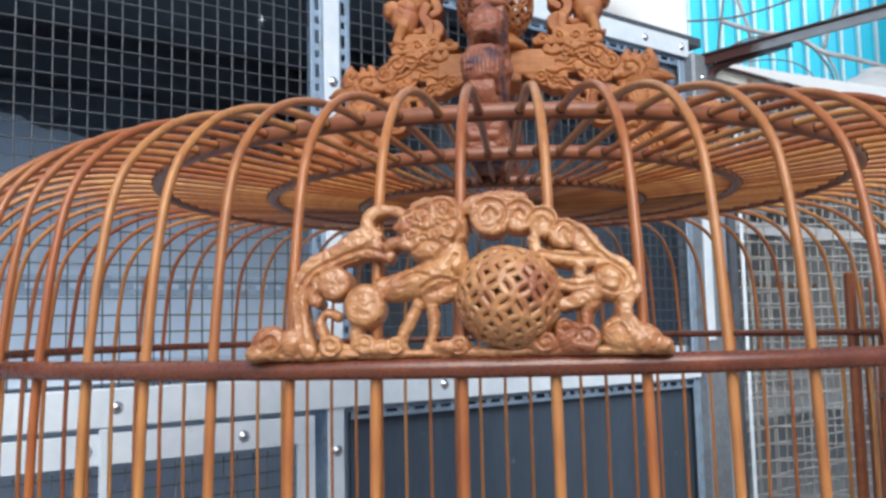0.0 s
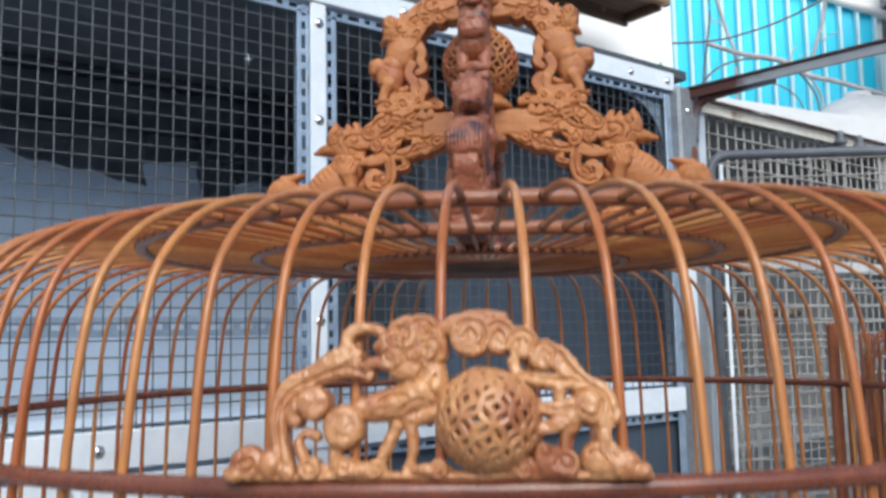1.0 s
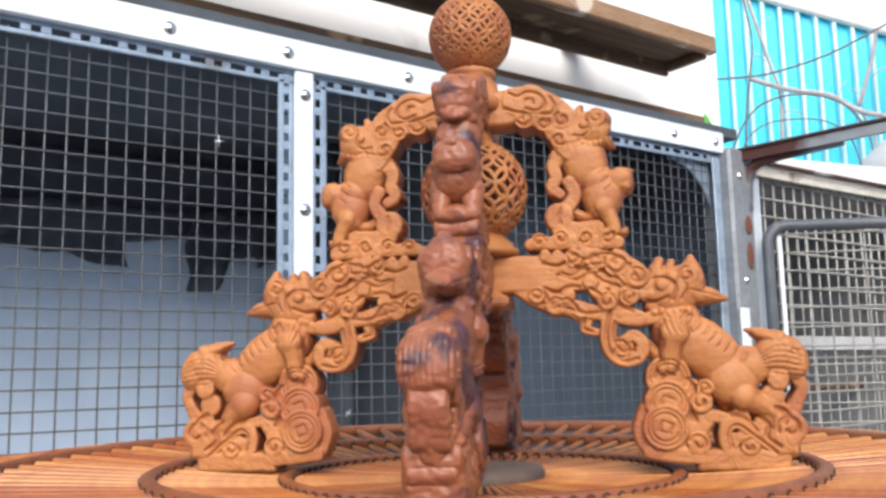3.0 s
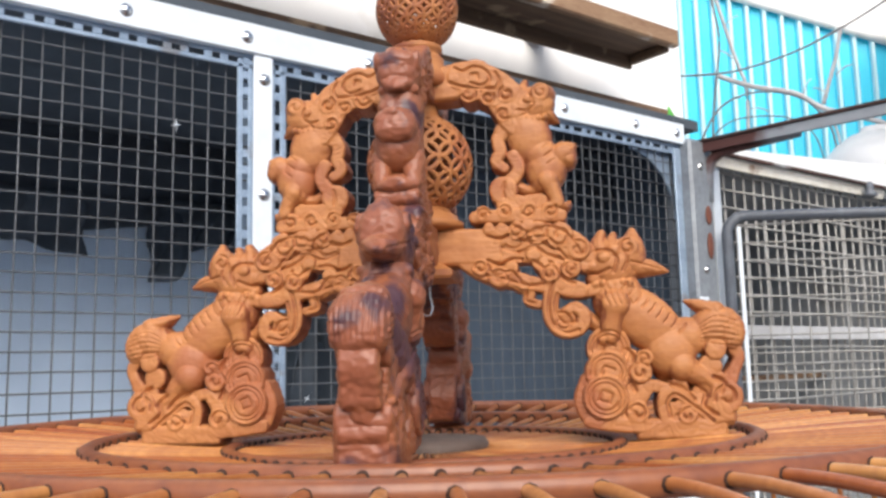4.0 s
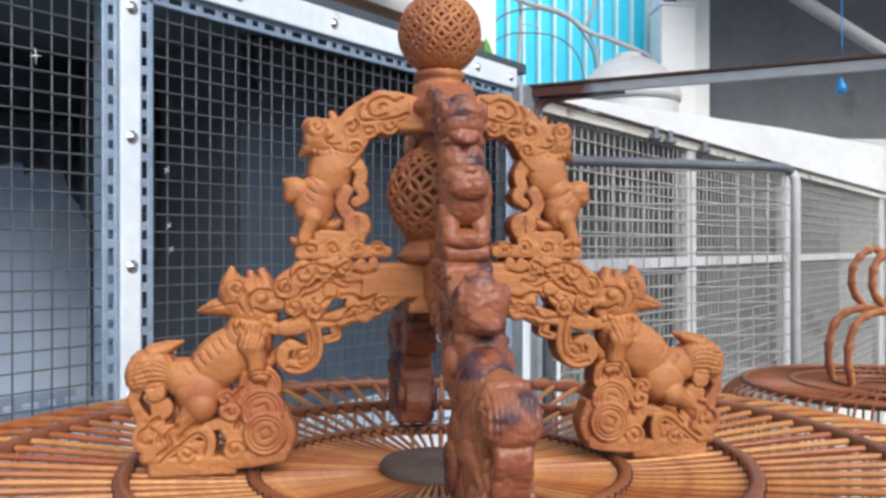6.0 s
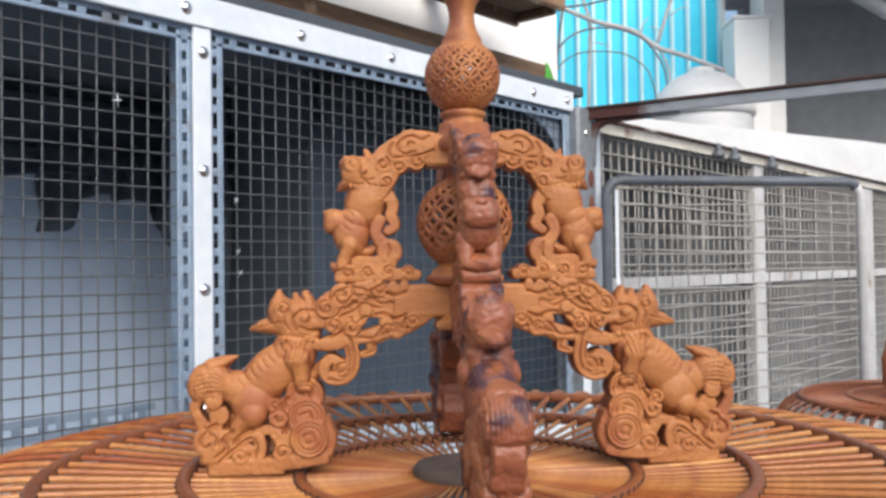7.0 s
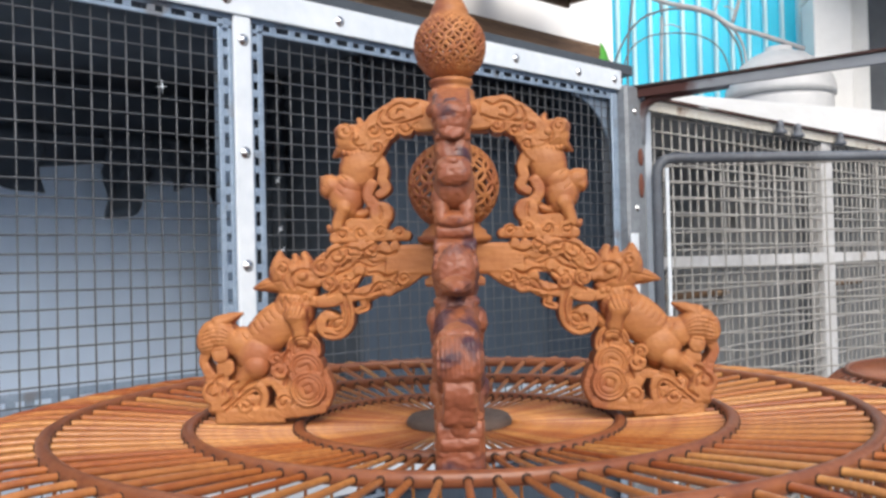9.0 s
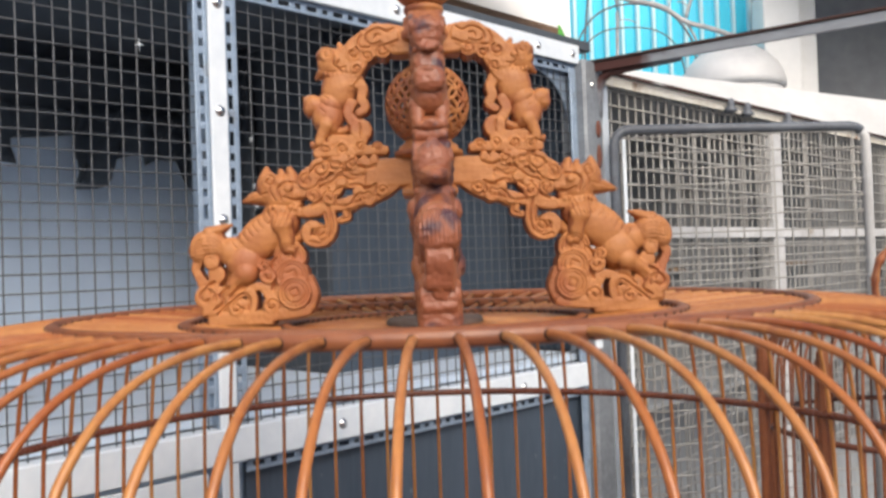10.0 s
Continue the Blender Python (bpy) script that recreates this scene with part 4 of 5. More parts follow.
    for pts in (((94, 13.4), (97.6, 10.4), (96.6, 6.6), (100.4, 3.4)), ((100.6, 16.0), (103.8, 14.2), (102.4, 11.0)), ((86.4, 13.6), (90.4, 12.0), (93.6, 8.6)), ((72, 26), (74.6, 22.4), (72.4, 17.4), (74.0, 12.0))):
        c.line(*pts, w=1.0)
    # coins in a string, each lapping over the one above it
    coins = ((65.8, 26.4, 5.7), (65.0, 18.2, 6.9), (63.9, 10.0, 8.1))
    for i, (x, z, d) in enumerate(coins):
        c.disc(x, z, 7.4, d, 0.5)
        over = coins[i + 1] if i < 2 else (0, -99, 0)
        for q in (6.1, 4.7):
            run = []
            for k in range(37):
                a = radians(-90 + 10 * k)
                p = (x + q * math.cos(a), z + q * math.sin(a))
                if math.hypot(p[0] - over[0], p[1] - over[1]) > 7.7:
                    run.append(p)
            c.line(*run[::2], w=0.6)
        for k in range(4):
            a, b = radians(90 * k + 24), radians(90 * k + 114)
            p, q = (x + 2.4 * math.cos(a), z + 2.4 * math.sin(a)), (x + 2.4 * math.cos(b), z + 2.4 * math.sin(b))
            if min(p[1], q[1]) > over[1] + 7.0:
                c.line(p, q, w=0.6)
    c.ribbon((57.6, 16, 1.8), (55.4, 9, 2.0), (57.4, 3.4, 2.2), depth=5.2)
    # upper tier: cloud bench
    c.ribbon((20.5, 74.4, 1.9), (34, 74.6, 2.4), (51, 74.0, 2.2), depth=6.5)
    for x, z, q, st, h in ((23.6, 75.6, 2.6, 0, 1), (31.5, 76.2, 2.8, 150, -1), (40.0, 76.2, 2.8, 210, 1), (47.6, 75.8, 2.8, 40, -1)):
        c.puff(x, z, q, 6.8, st, h, w=r)
    # small lion
    c.blob(40.8, 104.0, 8.2, 10.8, 6.8, 12)
    c.blob(36.4, 108.0, 4.6, 5.0, 6.2)
    c.blob(46.6, 91.4, 7.4, 8.2, 7.2, -8)
    c.blob(45.0, 97.0, 6.4, 6.0, 6.8)
    for y in (4.9, -4.9):
        c.limb((47.0, 87, 3.4), (49.4, 81.6, 2.6), (50.0, 79.0, 2.4), y=y, deep=0.95)
    c.limb((45, 86, 3.6), (41, 84.0, 2.2), (36.5, 86.0, 1.9), (35, 89.0, 1.6), deep=1.8)
    c.limb((49.0, 79.2, 2.2), (52.8, 77.6, 1.8), (54.4, 79.0, 0.8), deep=3.0)
    c.blob(52.6, 96.6, 5.2, 4.6, 6.4, 25)
    c.limb((53.0, 98.0, 3.4), (55.6, 99.4, 2.4), (57.2, 100.2, 0.8), deep=1.8)
    c.blob(54.6, 95.0, 3.2, 3.4, 6.0)
    for i in range(1, 4):
        c.line((47 + 0.9 * i, 103.5 - 3.0 * i), (44.6 + 0.9 * i, 101.6 - 3.0 * i), w=0.42)
    c.limb((38.5, 101, 3.0), (36.4, 96.6, 2.0), (37.0, 93.6, 1.6), deep=2.0)
    c.limb((37.5, 106, 2.8), (33.0, 104.8, 2.2), (29.4, 102.4, 1.6), deep=2.2)
    c.blob(43.6, 116.2, 7.0, 6.8, 6.8)
    c.blob(46.4, 119.4, 4.2, 3.6, 6.4)
    c.blob(38.6, 115.0, 3.2, 3.2, 6.0)
    c.blob(39.4, 111.4, 2.8, 2.0, 5.6)
    c.limb((46.0, 113.5, 3.0), (49.0, 111.4, 2.4), (51.6, 109.6, 0.5), deep=1.8)
    c.limb((46.6, 117.5, 3.2), (48.8, 120.0, 2.4), (48.4, 122.2, 1.2), deep=2.0)
    c.limb((41.0, 119, 2.4), (39.4, 122.4, 2.0), (40.2, 125.0, 1.0), deep=2.4)
    c.puff(45.6, 119.6, 3.2, 6.9, 60, 1, w=0.5)
    c.line((37.4, 113.4), (40.4, 113.0), (43.0, 115.0), (42.0, 118.4), w=0.6)
    for i in range(5):
        c.blob(38.6 + 2.0 * i, 110.2 + 0.3 * math.sin(2 * i), 1.2, 1.5, 6.4)
    c.both(lambda y: c.blob(41.2, 117.0, 1.5, 1.3, 1.2, y=y), 6.4)
    # ribbon and coin before it
    c.ribbon((32.5, 108, 2.8), (29.6, 103.0, 2.3), (30.4, 98.6, 2.2), (28.6, 94.8, 2.0), (31.6, 92.4, 1.7), depth=5.2)
    c.ribbon((35.0, 96.6, 2.2), (36.8, 92.0, 2.2), (34.0, 87.4, 2.4), depth=5.2)
    c.disc(31.0, 84.0, 5.0, 5.8, 0.8)
    c.line((31.6, 87.0), (31.0, 84.0), (31.4, 81.4), w=0.6)
    c.ribbon((31, 79.6, 2.8), (38, 79.4, 2.4), (44, 79.6, 2.6), depth=5.6)
    # arch of clouds to the hub
    c.ribbon((10, 125.2, 5.8), (20, 126.2, 6.8), (29, 122.2, 6.6), (36, 116.4, 5.6), depth=6.3)
    c.disc(22.0, 127.0, 6.2, 6.9)
    c.disc(17.0, 127.4, 5.0, 6.9)
    c.disc(27.6, 125.0, 4.6, 6.9)
    c.line((14.6, 130.6), (17.6, 129.0), (21.4, 130.6), (26.0, 128.8), (27.4, 125.4), (24.4, 123.2), (20.6, 124.4), w=0.7)
    c.line((20.8, 127.6), (22.6, 127.8), (23.2, 126.2), w=0.7)
    c.line((13.0, 124.8), (17.0, 123.2), (22.0, 122.4), (29.0, 121.8), w=0.8)
    c.line((29.4, 128.0), (31.0, 124.4), (29.6, 121.6), w=0.7)
    for x, z, q, st, h in ((20.0, 120.8, 3.6, 200, 1), (26.6, 118.6, 2.8, 20, -1), (33.4, 119.6, 3.4, 120, 1), (32.0, 112.4, 2.8, 300, -1)):
        c.puff(x, z, q, 6.7, st, h, w=r)
    c.ribbon((29.4, 117, 3.2), (33, 111.5, 3.6), (36, 108.0, 3.6), depth=6.0)
    return c.skin(name, mat, 0.37, 0.16 if worn else 0.22, 0.13, 3.0, swell=0.6 if worn else 0.32, lumps=0.34 if worn else 0.10, cutting=1.3 if worn else 1.8, comb=(98.0, 27.5, 41.0, 1.45), plain=((68, 56, 7), (76, 38, 12), (87, 26, 11), (45, 93, 9), (42, 104, 7), (14, 63, 12), (7, 125, 8)))


crown = new("crown")
crown.parent = cage
tagged(crown, "tall openwork crown of carved lions, clouds and coins in orange wood")
crown.location = (0, 0, Z_TOP)
arm_mesh = carved_arm("carved_arm", M_CARVED, False)
red_mesh = carved_arm("carved_arm", M_CARVED_RED, True)
for turn, me in ((-44.5, arm_mesh), (135.5, arm_mesh), (-134, red_mesh), (46, red_mesh)):
    ob = new("carved_arm", me)
    ob.parent = crown
    ob.matrix_basis = pose(0, 0, 0, 0, 0, turn)
    if me is red_mesh:
        tagged(ob, "carved arm darkened red-brown with stain")


def lattice(r, centre, circles, thick, mat, parent, name="lattice_ball", flat=1.75):
    """A hollow ball of interlocking rings, pierced between them. circles: rows of (latitude, count, size in degrees, shift)."""
    s = Shape()
    for lat, count, size, shift in circles:
        for i in range(count):
            a = 2 * math.pi * (i + shift) / count
            m = Matrix.Rotation(a, 3, "Z") @ Matrix.Rotation(-radians(lat), 3, "Y")
            nrm = m @ Vector((1, 0, 0))
            pts = []
            for k in range(26):
                b = 2 * math.pi * k / 26
                pts.append(m @ Vector((math.cos(radians(size)), math.sin(radians(size)) * math.cos(b), math.sin(radians(size)) * math.sin(b))) * r)
            s.tube(pts, thick, 6, up=nrm, closed=True, flat=flat)
    for sgn in (-1, 1):
        s.lathe([(r * math.cos(radians(q)) * k, sgn * r * math.sin(radians(q)) * k) for q, k in ((61, 0.97), (64, 1.015), (72, 1.015), (84, 1.01), (89, 1.0))][::sgn], sides=32)
    ob = s.make(name, mat, parent)
    ob.location = centre
    return ob


ROWS = ((0, 12, 15.4, 0), (15, 12, 15.2, 0.5), (-15, 12, 15.2, 0.5), (30, 12, 14.4, 0), (-30, 12, 14.4, 0), (44, 12, 12.6, 0.5), (-44, 12, 12.6, 0.5), (56, 12, 9.5, 0), (-56, 12, 9.5, 0))
ROWS_WIDE = ((0, 10, 18.4, 0), (18, 10, 18.0, 0.5), (-18, 10, 18.0, 0.5), (36, 10, 16.8, 0), (-36, 10, 16.8, 0), (52, 10, 13.5, 0.5), (-52, 10, 13.5, 0.5))
ROWS_FINE = ((0, 14, 13.2, 0), (13, 14, 13.0, 0.5), (-13, 14, 13.0, 0.5), (26, 14, 12.4, 0), (-26, 14, 12.4, 0), (38, 14, 11.2, 0.5), (-38, 14, 11.2, 0.5), (49, 14, 9.4, 0), (-49, 14, 9.4, 0), (58, 14, 7.2, 0.5), (-58, 14, 7.2, 0.5))
lattice(0.0192, (0, 0, 0.0955), ROWS, 0.00055, M_CARVED, crown, flat=1.7)
finial = lattice(0.0152, (0, 0, 0.1560), ROWS_FINE, 0.0005, M_CARVED, crown, "finial_ball", flat=1.75)
s = Shape()
s.lathe([(0.0098, 0.0), (0.0092, 0.0012), (0.0082, 0.0018), (0.0083, 0.0036), (0.0074, 0.0052), (0.0060, 0.0080), (0.0053, 0.0110), (0.0053, 0.0150), (0.0060, 0.0180), (0.0074, 0.0205), (0.0087, 0.0218), (0.0088, 0.0234), (0.0082, 0.0242), (0.0062, 0.0245), (0.002, 0.0246)], (0, 0, 0.0118), 32)
s.make("neck", M_CARVED, finial, "turned flaring neck")
for prof, sides in (
    ([(0.0115, 0.1245), (0.0128, 0.1262), (0.0128, 0.1285), (0.0112, 0.1310), (0.0100, 0.1345), (0.0100, 0.1362), (0.0086, 0.1370), (0.0083, 0.1388), (0.0094, 0.1394), (0.0094, 0.1412), (0.0080, 0.1418)], 32),
    ([(0.0098, 0.0545), (0.0098, 0.0575), (0.0085, 0.060), (0.0085, 0.070), (0.0135, 0.0706), (0.0160, 0.0716), (0.0160, 0.0736), (0.0142, 0.0744), (0.0136, 0.0762), (0.0118, 0.0772), (0.0108, 0.0790)], 32),
    ([(0.0075, 0.1105), (0.0092, 0.1120), (0.0078, 0.1135), (0.0068, 0.118), (0.0068, 0.127)], 32),
    ([(0.0170, 0.0525), (0.0180, 0.0535), (0.0178, 0.0555), (0.0110, 0.0585)], 4),
):
    s = Shape()
    s.lathe(prof, sides=sides)
    s.make("spindle_collar", M_CARVED, crown, "turned wooden collar", smooth=sides > 4)
wire = Shape()
wire.tube([tuple(p) for p in curve_points([(0.002, -0.002, 0.0535), (0.002, -0.002, 0.048), (0.0026, -0.0026, 0.0425), (0.0015, -0.0015, 0.0400), (-0.0005, 0.0005, 0.0415), (-0.0005, 0.0005, 0.044)], 5)], 0.0004, 8, up=(0.7, 0.7, 0))
wire.make("inner_hook", M_STEEL, crown, "small bright steel hook under the hub")
hook = Shape()
hook.lathe([(0.0052, 0.1862), (0.0056, 0.1868), (0.0056, 0.1905), (0.0040, 0.1912), (0.0040, 0.1925)], sides=24)
hk = hook.make("hook_collar", M_STEEL, crown, "bright steel collar")
hook = Shape()
hook.lathe([(0.0045, 0.1920), (0.0064, 0.1935), (0.0066, 0.2100), (0.0050, 0.2140), (0.0030, 0.2150)], sides=24)
rod = curve_points([(0, 0, 0.213), (0, 0, 0.240), (0.018, 0, 0.262), (0.020, 0, 0.286), (0.0, 0, 0.3045), (-0.018, 0, 0.290), (-0.020, 0, 0.276)], 6)
hook.tube([tuple(p) for p in rod], 0.0025, 10, up=(0, 1, 0))
hook.make("hook", M_BLACK, crown, "black coated hanging hook")


# ---- carved plaque on the band: beast, pierced ball, coins and ribbons ----
def plaque_mesh():
    c = Carving()
    # foot moulding and clouds
    c.limb((-43.9, 0.8, 0.9), (-24.4, 0.8, 0.9), (-0.4, 0.8, 0.9), (22.0, 0.8, 0.9), (44.9, 0.8, 0.9), deep=2.0)
    c.blob(-39.7, 3.6, 4.12, 3.75, 3.2, 0)
    c.blob(-34.9, 3.5, 2.55, 3.3, 3.2, 0)
    c.blob(-42.4, 1.5, 2.55, 1.8, 3.2, 0)
    c.blob(-14.7, 2.1, 5.24, 1.65, 3.2, 0)
    c.blob(-0.4, 2.0, 4.49, 1.35, 3.2, 0)
    c.blob(25.0, 3.6, 3.9, 3.3, 3.2, 0)
    c.blob(34.8, 4.2, 3.6, 3.75, 3.2, 0)
    c.blob(39.6, 2.9, 3.9, 3.0, 3.2, 0)
    c.blob(43.4, 1.7, 1.95, 1.65, 3.2, 0)
    c.blob(19.0, 2.0, 3.75, 1.5, 3.2, 0)
    # ribbon up the flank, looped at the top
    c.ribbon((-30.8, 1.4, 1.35), (-32.5, 6.6, 1.65), (-33.2, 13.4, 1.8), (-31.7, 18.6, 1.95), (-26.6, 21.7, 2.4), (-20.6, 23.8, 2.55), (-16.2, 23.5, 2.1), (-12.8, 21.4, 1.05), depth=2.6)
    c.ribbon((-28.5, 11.9, 1.05), (-30.8, 13.4, 1.2), (-29.3, 15.6, 1.05), (-30.0, 17.1, 0.9), depth=3.0)
    c.ribbon((-16.2, 26.5, 1.2), (-18.6, 29.1, 1.2), (-16.9, 31.9, 1.2), (-12.8, 32.2, 1.05), (-10.0, 30.4, 0.9), (-11.8, 27.6, 0.9), depth=2.4)
    c.ribbon((-18.8, 26.5, 1.95), (-22.1, 24.6, 1.95), (-25.1, 22.7, 1.5), depth=3.0)
    c.line((-31.9, 2.9), (-32.8, 7.4), (-33.4, 13.4), (-31.1, 18.2), (-25.9, 21.2), (-19.2, 23.5), (-14.7, 22.7), w=0.45)
    c.line((-30.8, 8.9), (-31.5, 13.4), (-30.0, 17.1), (-25.1, 19.9), (-19.9, 21.7), w=0.45)
    # beast: drums of the haunch, body, head with curled mane
    c.disc(-25.5, 16.3, 3.6, 3.4, 0.9)
    c.disc(-18.8, 11.0, 4.34, 4.0, 1.2)
    c.blob(-18.8, 11.0, 4.19, 4.64, 4.4, 0)
    c.limb((-15.0, 14.8, 2.55), (-7.9, 16.0, 3.6), (-0.4, 19.0, 3.75), (-0.1, 22.7, 3.0), deep=1.0)
    c.limb((-4.9, 12.5, 1.5), (1.1, 14.1, 1.8), (4.8, 16.3, 1.35), deep=1.4)
    c.limb((-7.5, 11.1, 1.35), (-10.0, 6.2, 1.12), (-11.8, 1.7, 1.05), deep=1.3)
    c.limb((-4.5, 11.1, 1.35), (-4.0, 5.9, 1.12), (-5.5, 1.7, 1.05), deep=1.3)
    c.limb((-28.9, 7.4, 1.05), (-27.2, 3.9, 1.12), (-24.4, 2.4, 1.12), (-21.0, 2.1, 1.05), deep=1.3)
    c.limb((-20.5, 7.4, 1.5), (-20.8, 3.0, 1.35), deep=1.4)
    c.limb((-25.1, 9.2, 0.9), (-27.2, 10.0, 0.9), (-29.3, 8.1, 0.75), deep=1.3)
    c.blob(-4.0, 29.2, 6.59, 5.69, 4.0, 0)
    c.blob(-4.9, 23.2, 4.19, 3.3, 4.2, 0)
    c.blob(-8.7, 27.6, 3.0, 2.55, 4.0, 0)
    c.blob(1.1, 27.6, 2.55, 3.75, 3.8, 0)
    c.blob(-1.9, 32.8, 3.75, 2.25, 3.6, 0)
    c.ribbon((-14.7, 23.5, 1.05), (-11.7, 24.6, 1.2), (-7.9, 23.8, 1.05), depth=3.4)
    c.line((-9.4, 30.6), (-7.2, 32.1), (-4.9, 31.0), (-5.8, 28.7), w=0.55)
    c.line((-3.4, 33.2), (-1.2, 33.6), (0.3, 31.7), (-1.2, 29.8), w=0.55)
    c.line((-7.9, 27.6), (-4.9, 26.8), (-2.7, 28.0), (-0.4, 26.8), w=0.55)
    c.line((-1.9, 28.3), (1.1, 29.1), (2.2, 26.5), (0.3, 24.6), w=0.55)
    c.line((-7.9, 22.7), (-4.9, 24.6), (-1.9, 23.5), (-2.7, 21.2), w=0.55)
    c.line((-10.2, 21.2), (-7.2, 20.5), (-4.2, 20.8), w=0.55)
    c.line((-10.9, 16.3), (-7.9, 17.8), (-4.9, 17.1), w=0.55)
    c.line((-6.4, 14.5), (-3.4, 16.3), (-0.4, 16.3), w=0.55)
    c.line((1.1, 21.6), (-0.4, 19.3), (1.1, 17.1), w=0.55)
    rnd = random.Random(12)
    for i in range(13):
        a, q = i * 2.399, 1.2 + 4.6 * math.sqrt(i / 13)
        c.puff(-4.0 + q * math.cos(a), 28.4 + 0.85 * q * math.sin(a), rnd.uniform(1.3, 1.9), 4.2 - 0.05 * i, rnd.uniform(0, 360), rnd.choice((-1, 1)), w=0.4)
    for x, z, q in ((-26, 2.6, 2.2), (-18.5, 2.8, 2.0), (-12.0, 2.4, 1.8), (1.5, 2.2, 1.8), (19.5, 2.6, 2.0), (28.0, 3.2, 2.6), (23.6, 5.4, 1.8)):
        c.puff(x, z, q, 3.0, rnd.uniform(0, 360), rnd.choice((-1, 1)), w=0.45)
    # string of coins and ribbon down the other flank
    c.disc(8.6, 30.2, 4.49, 3.4, 0.5)
    c.line((6.1, 32.2), (8.1, 33.4), (10.8, 32.5), (11.8, 30.2), (10.6, 27.7), w=0.5)
    c.line((7.2, 29.8), (8.6, 31.3), (9.9, 29.8), w=0.4)
    c.disc(14.7, 30.0, 3.75, 3.05, 0.5)
    c.line((12.6, 31.7), (14.3, 32.7), (16.6, 31.9), (17.4, 30.0), (16.4, 27.9), w=0.5)
    c.line((13.6, 29.6), (14.7, 30.9), (15.8, 29.6), w=0.4)
    c.disc(19.6, 28.5, 3.45, 2.7, 0.5)
    c.line((17.8, 30.0), (19.3, 31.0), (21.4, 30.2), (22.1, 28.5), (21.2, 26.6), w=0.5)
    c.line((18.6, 28.1), (19.6, 29.3), (20.7, 28.1), w=0.4)
    c.disc(24.1, 25.9, 3.15, 2.35, 0.5)
    c.line((22.4, 27.3), (23.8, 28.2), (25.7, 27.5), (26.4, 25.9), (25.6, 24.2), w=0.5)
    c.line((23.2, 25.6), (24.1, 26.7), (25.1, 25.6), w=0.4)
    c.ribbon((3.3, 32.1, 1.35), (5.6, 33.2, 1.5), (10.1, 34.2, 1.5), (15.3, 33.9, 1.2), depth=2.2)
    c.ribbon((26.9, 25.3, 2.4), (30.3, 21.4, 2.25), (32.7, 19.2, 1.65), depth=2.8)
    c.ribbon((17.6, 24.6, 1.2), (19.0, 21.4, 1.2), (25.0, 20.1, 1.35), (31.4, 19.6, 1.65), (36.1, 16.9, 2.25), (37.9, 13.0, 1.8), depth=2.6)
    c.ribbon((36.9, 14.1, 1.8), (36.1, 8.1, 1.5), (37.8, 4.4, 1.95), depth=2.8)
    c.line((19.0, 21.7), (25.0, 20.5), (31.8, 19.9), (36.3, 17.2), (37.8, 13.4), w=0.45)
    c.line((27.3, 26.1), (30.3, 22.2), (33.3, 19.5), w=0.45)
    # young beast under the ribbon
    c.blob(33.3, 15.4, 3.75, 3.9, 3.8, 0)
    c.limb((33.3, 14.1, 3.0), (30.3, 12.6, 2.25), (28.4, 8.9, 1.5), (28.0, 5.5, 1.35), deep=1.3)
    c.ribbon((21.4, 15.6, 1.05), (25.0, 14.2, 1.35), (29.5, 15.0, 1.5), depth=2.8)
    c.ribbon((21.1, 10.1, 1.05), (25.0, 10.7, 1.35), (29.2, 12.5, 1.5), depth=2.8)
    c.limb((23.2, 14.1, 0.9), (22.4, 12.2, 0.75), (23.5, 10.7, 0.9), deep=1.6)
    c.limb((35.2, 10.4, 1.35), (34.8, 6.6, 1.2), deep=1.6)
    c.ribbon((27.3, 18.6, 1.2), (26.9, 16.3, 1.05), depth=2.6)
    c.line((30.3, 17.1), (33.3, 18.2), (35.9, 15.6), (34.4, 12.6), (31.8, 13.4), w=0.55)
    c.line((22.0, 15.6), (25.8, 14.1), (29.5, 14.5), w=0.4)
    c.line((32.5, 5.1), (34.8, 5.9), (36.3, 3.6), w=0.5)
    c.line((23.5, 4.4), (25.8, 5.1), (26.9, 2.9), w=0.5)
    c.line((-40.9, 3.6), (-39.0, 4.7), (-37.9, 2.9), (-39.7, 2.0), w=0.6)
    return c.skin("carved_plaque", M_PANEL, 0.27, 0.26, 0.26, 3.2, swell=0.24, lumps=0.24, cutting=1.9)


PLAQUE = pose(0, 0, 0, 0, 0, -133.4) @ Matrix.Translation((R_BAND + 0.0016, 0, Z_BAND + 0.0022)) @ pose(0, 0, 0, 0, -8, 0) @ pose(0, 0, 0, 0, 0, 90)
ob = new("carved_plaque", plaque_mesh())
ob.parent = cage
ob.matrix_basis = PLAQUE
tagged(ob, "waxed carving of a beast with a pierced ball, coins and ribbons")
b = lattice(0.0109, (0.0, 0, 0), ROWS_WIDE, 0.00050, M_PANEL, ob, "pierced_ball", 1.9)
b.matrix_basis = pose(0.0121, 0, 0.0124, 8, 14, 9)

# ---- door of the bird cage ----
gate_cage = new("cage_door")
gate_cage.parent = cage
tagged(gate_cage, "closed sliding door with red-brown posts and close slats")
for a in (-10.5, -20.5):
    ob = boxes("post", M_RING, gate_cage, "", (0.2470, -0.0026, 1.010, 0.2545, 0.0026, 1.262), c=0.0015)
    ob.matrix_basis = pose(0, 0, 0, 0, 0, a)
for i in range(6):
    s = Shape()
    s.tube([(0.2535, 0, 1.012), (0.2535, 0, 1.13), (0.2530, 0, 1.255)], 0.0010, 8, up=(0, 1, 0))
    ob = s.make("slat", M_RING, gate_cage)
    ob.matrix_basis = pose(0, 0, 0, 0, 0, -11.9 - 1.43 * i)

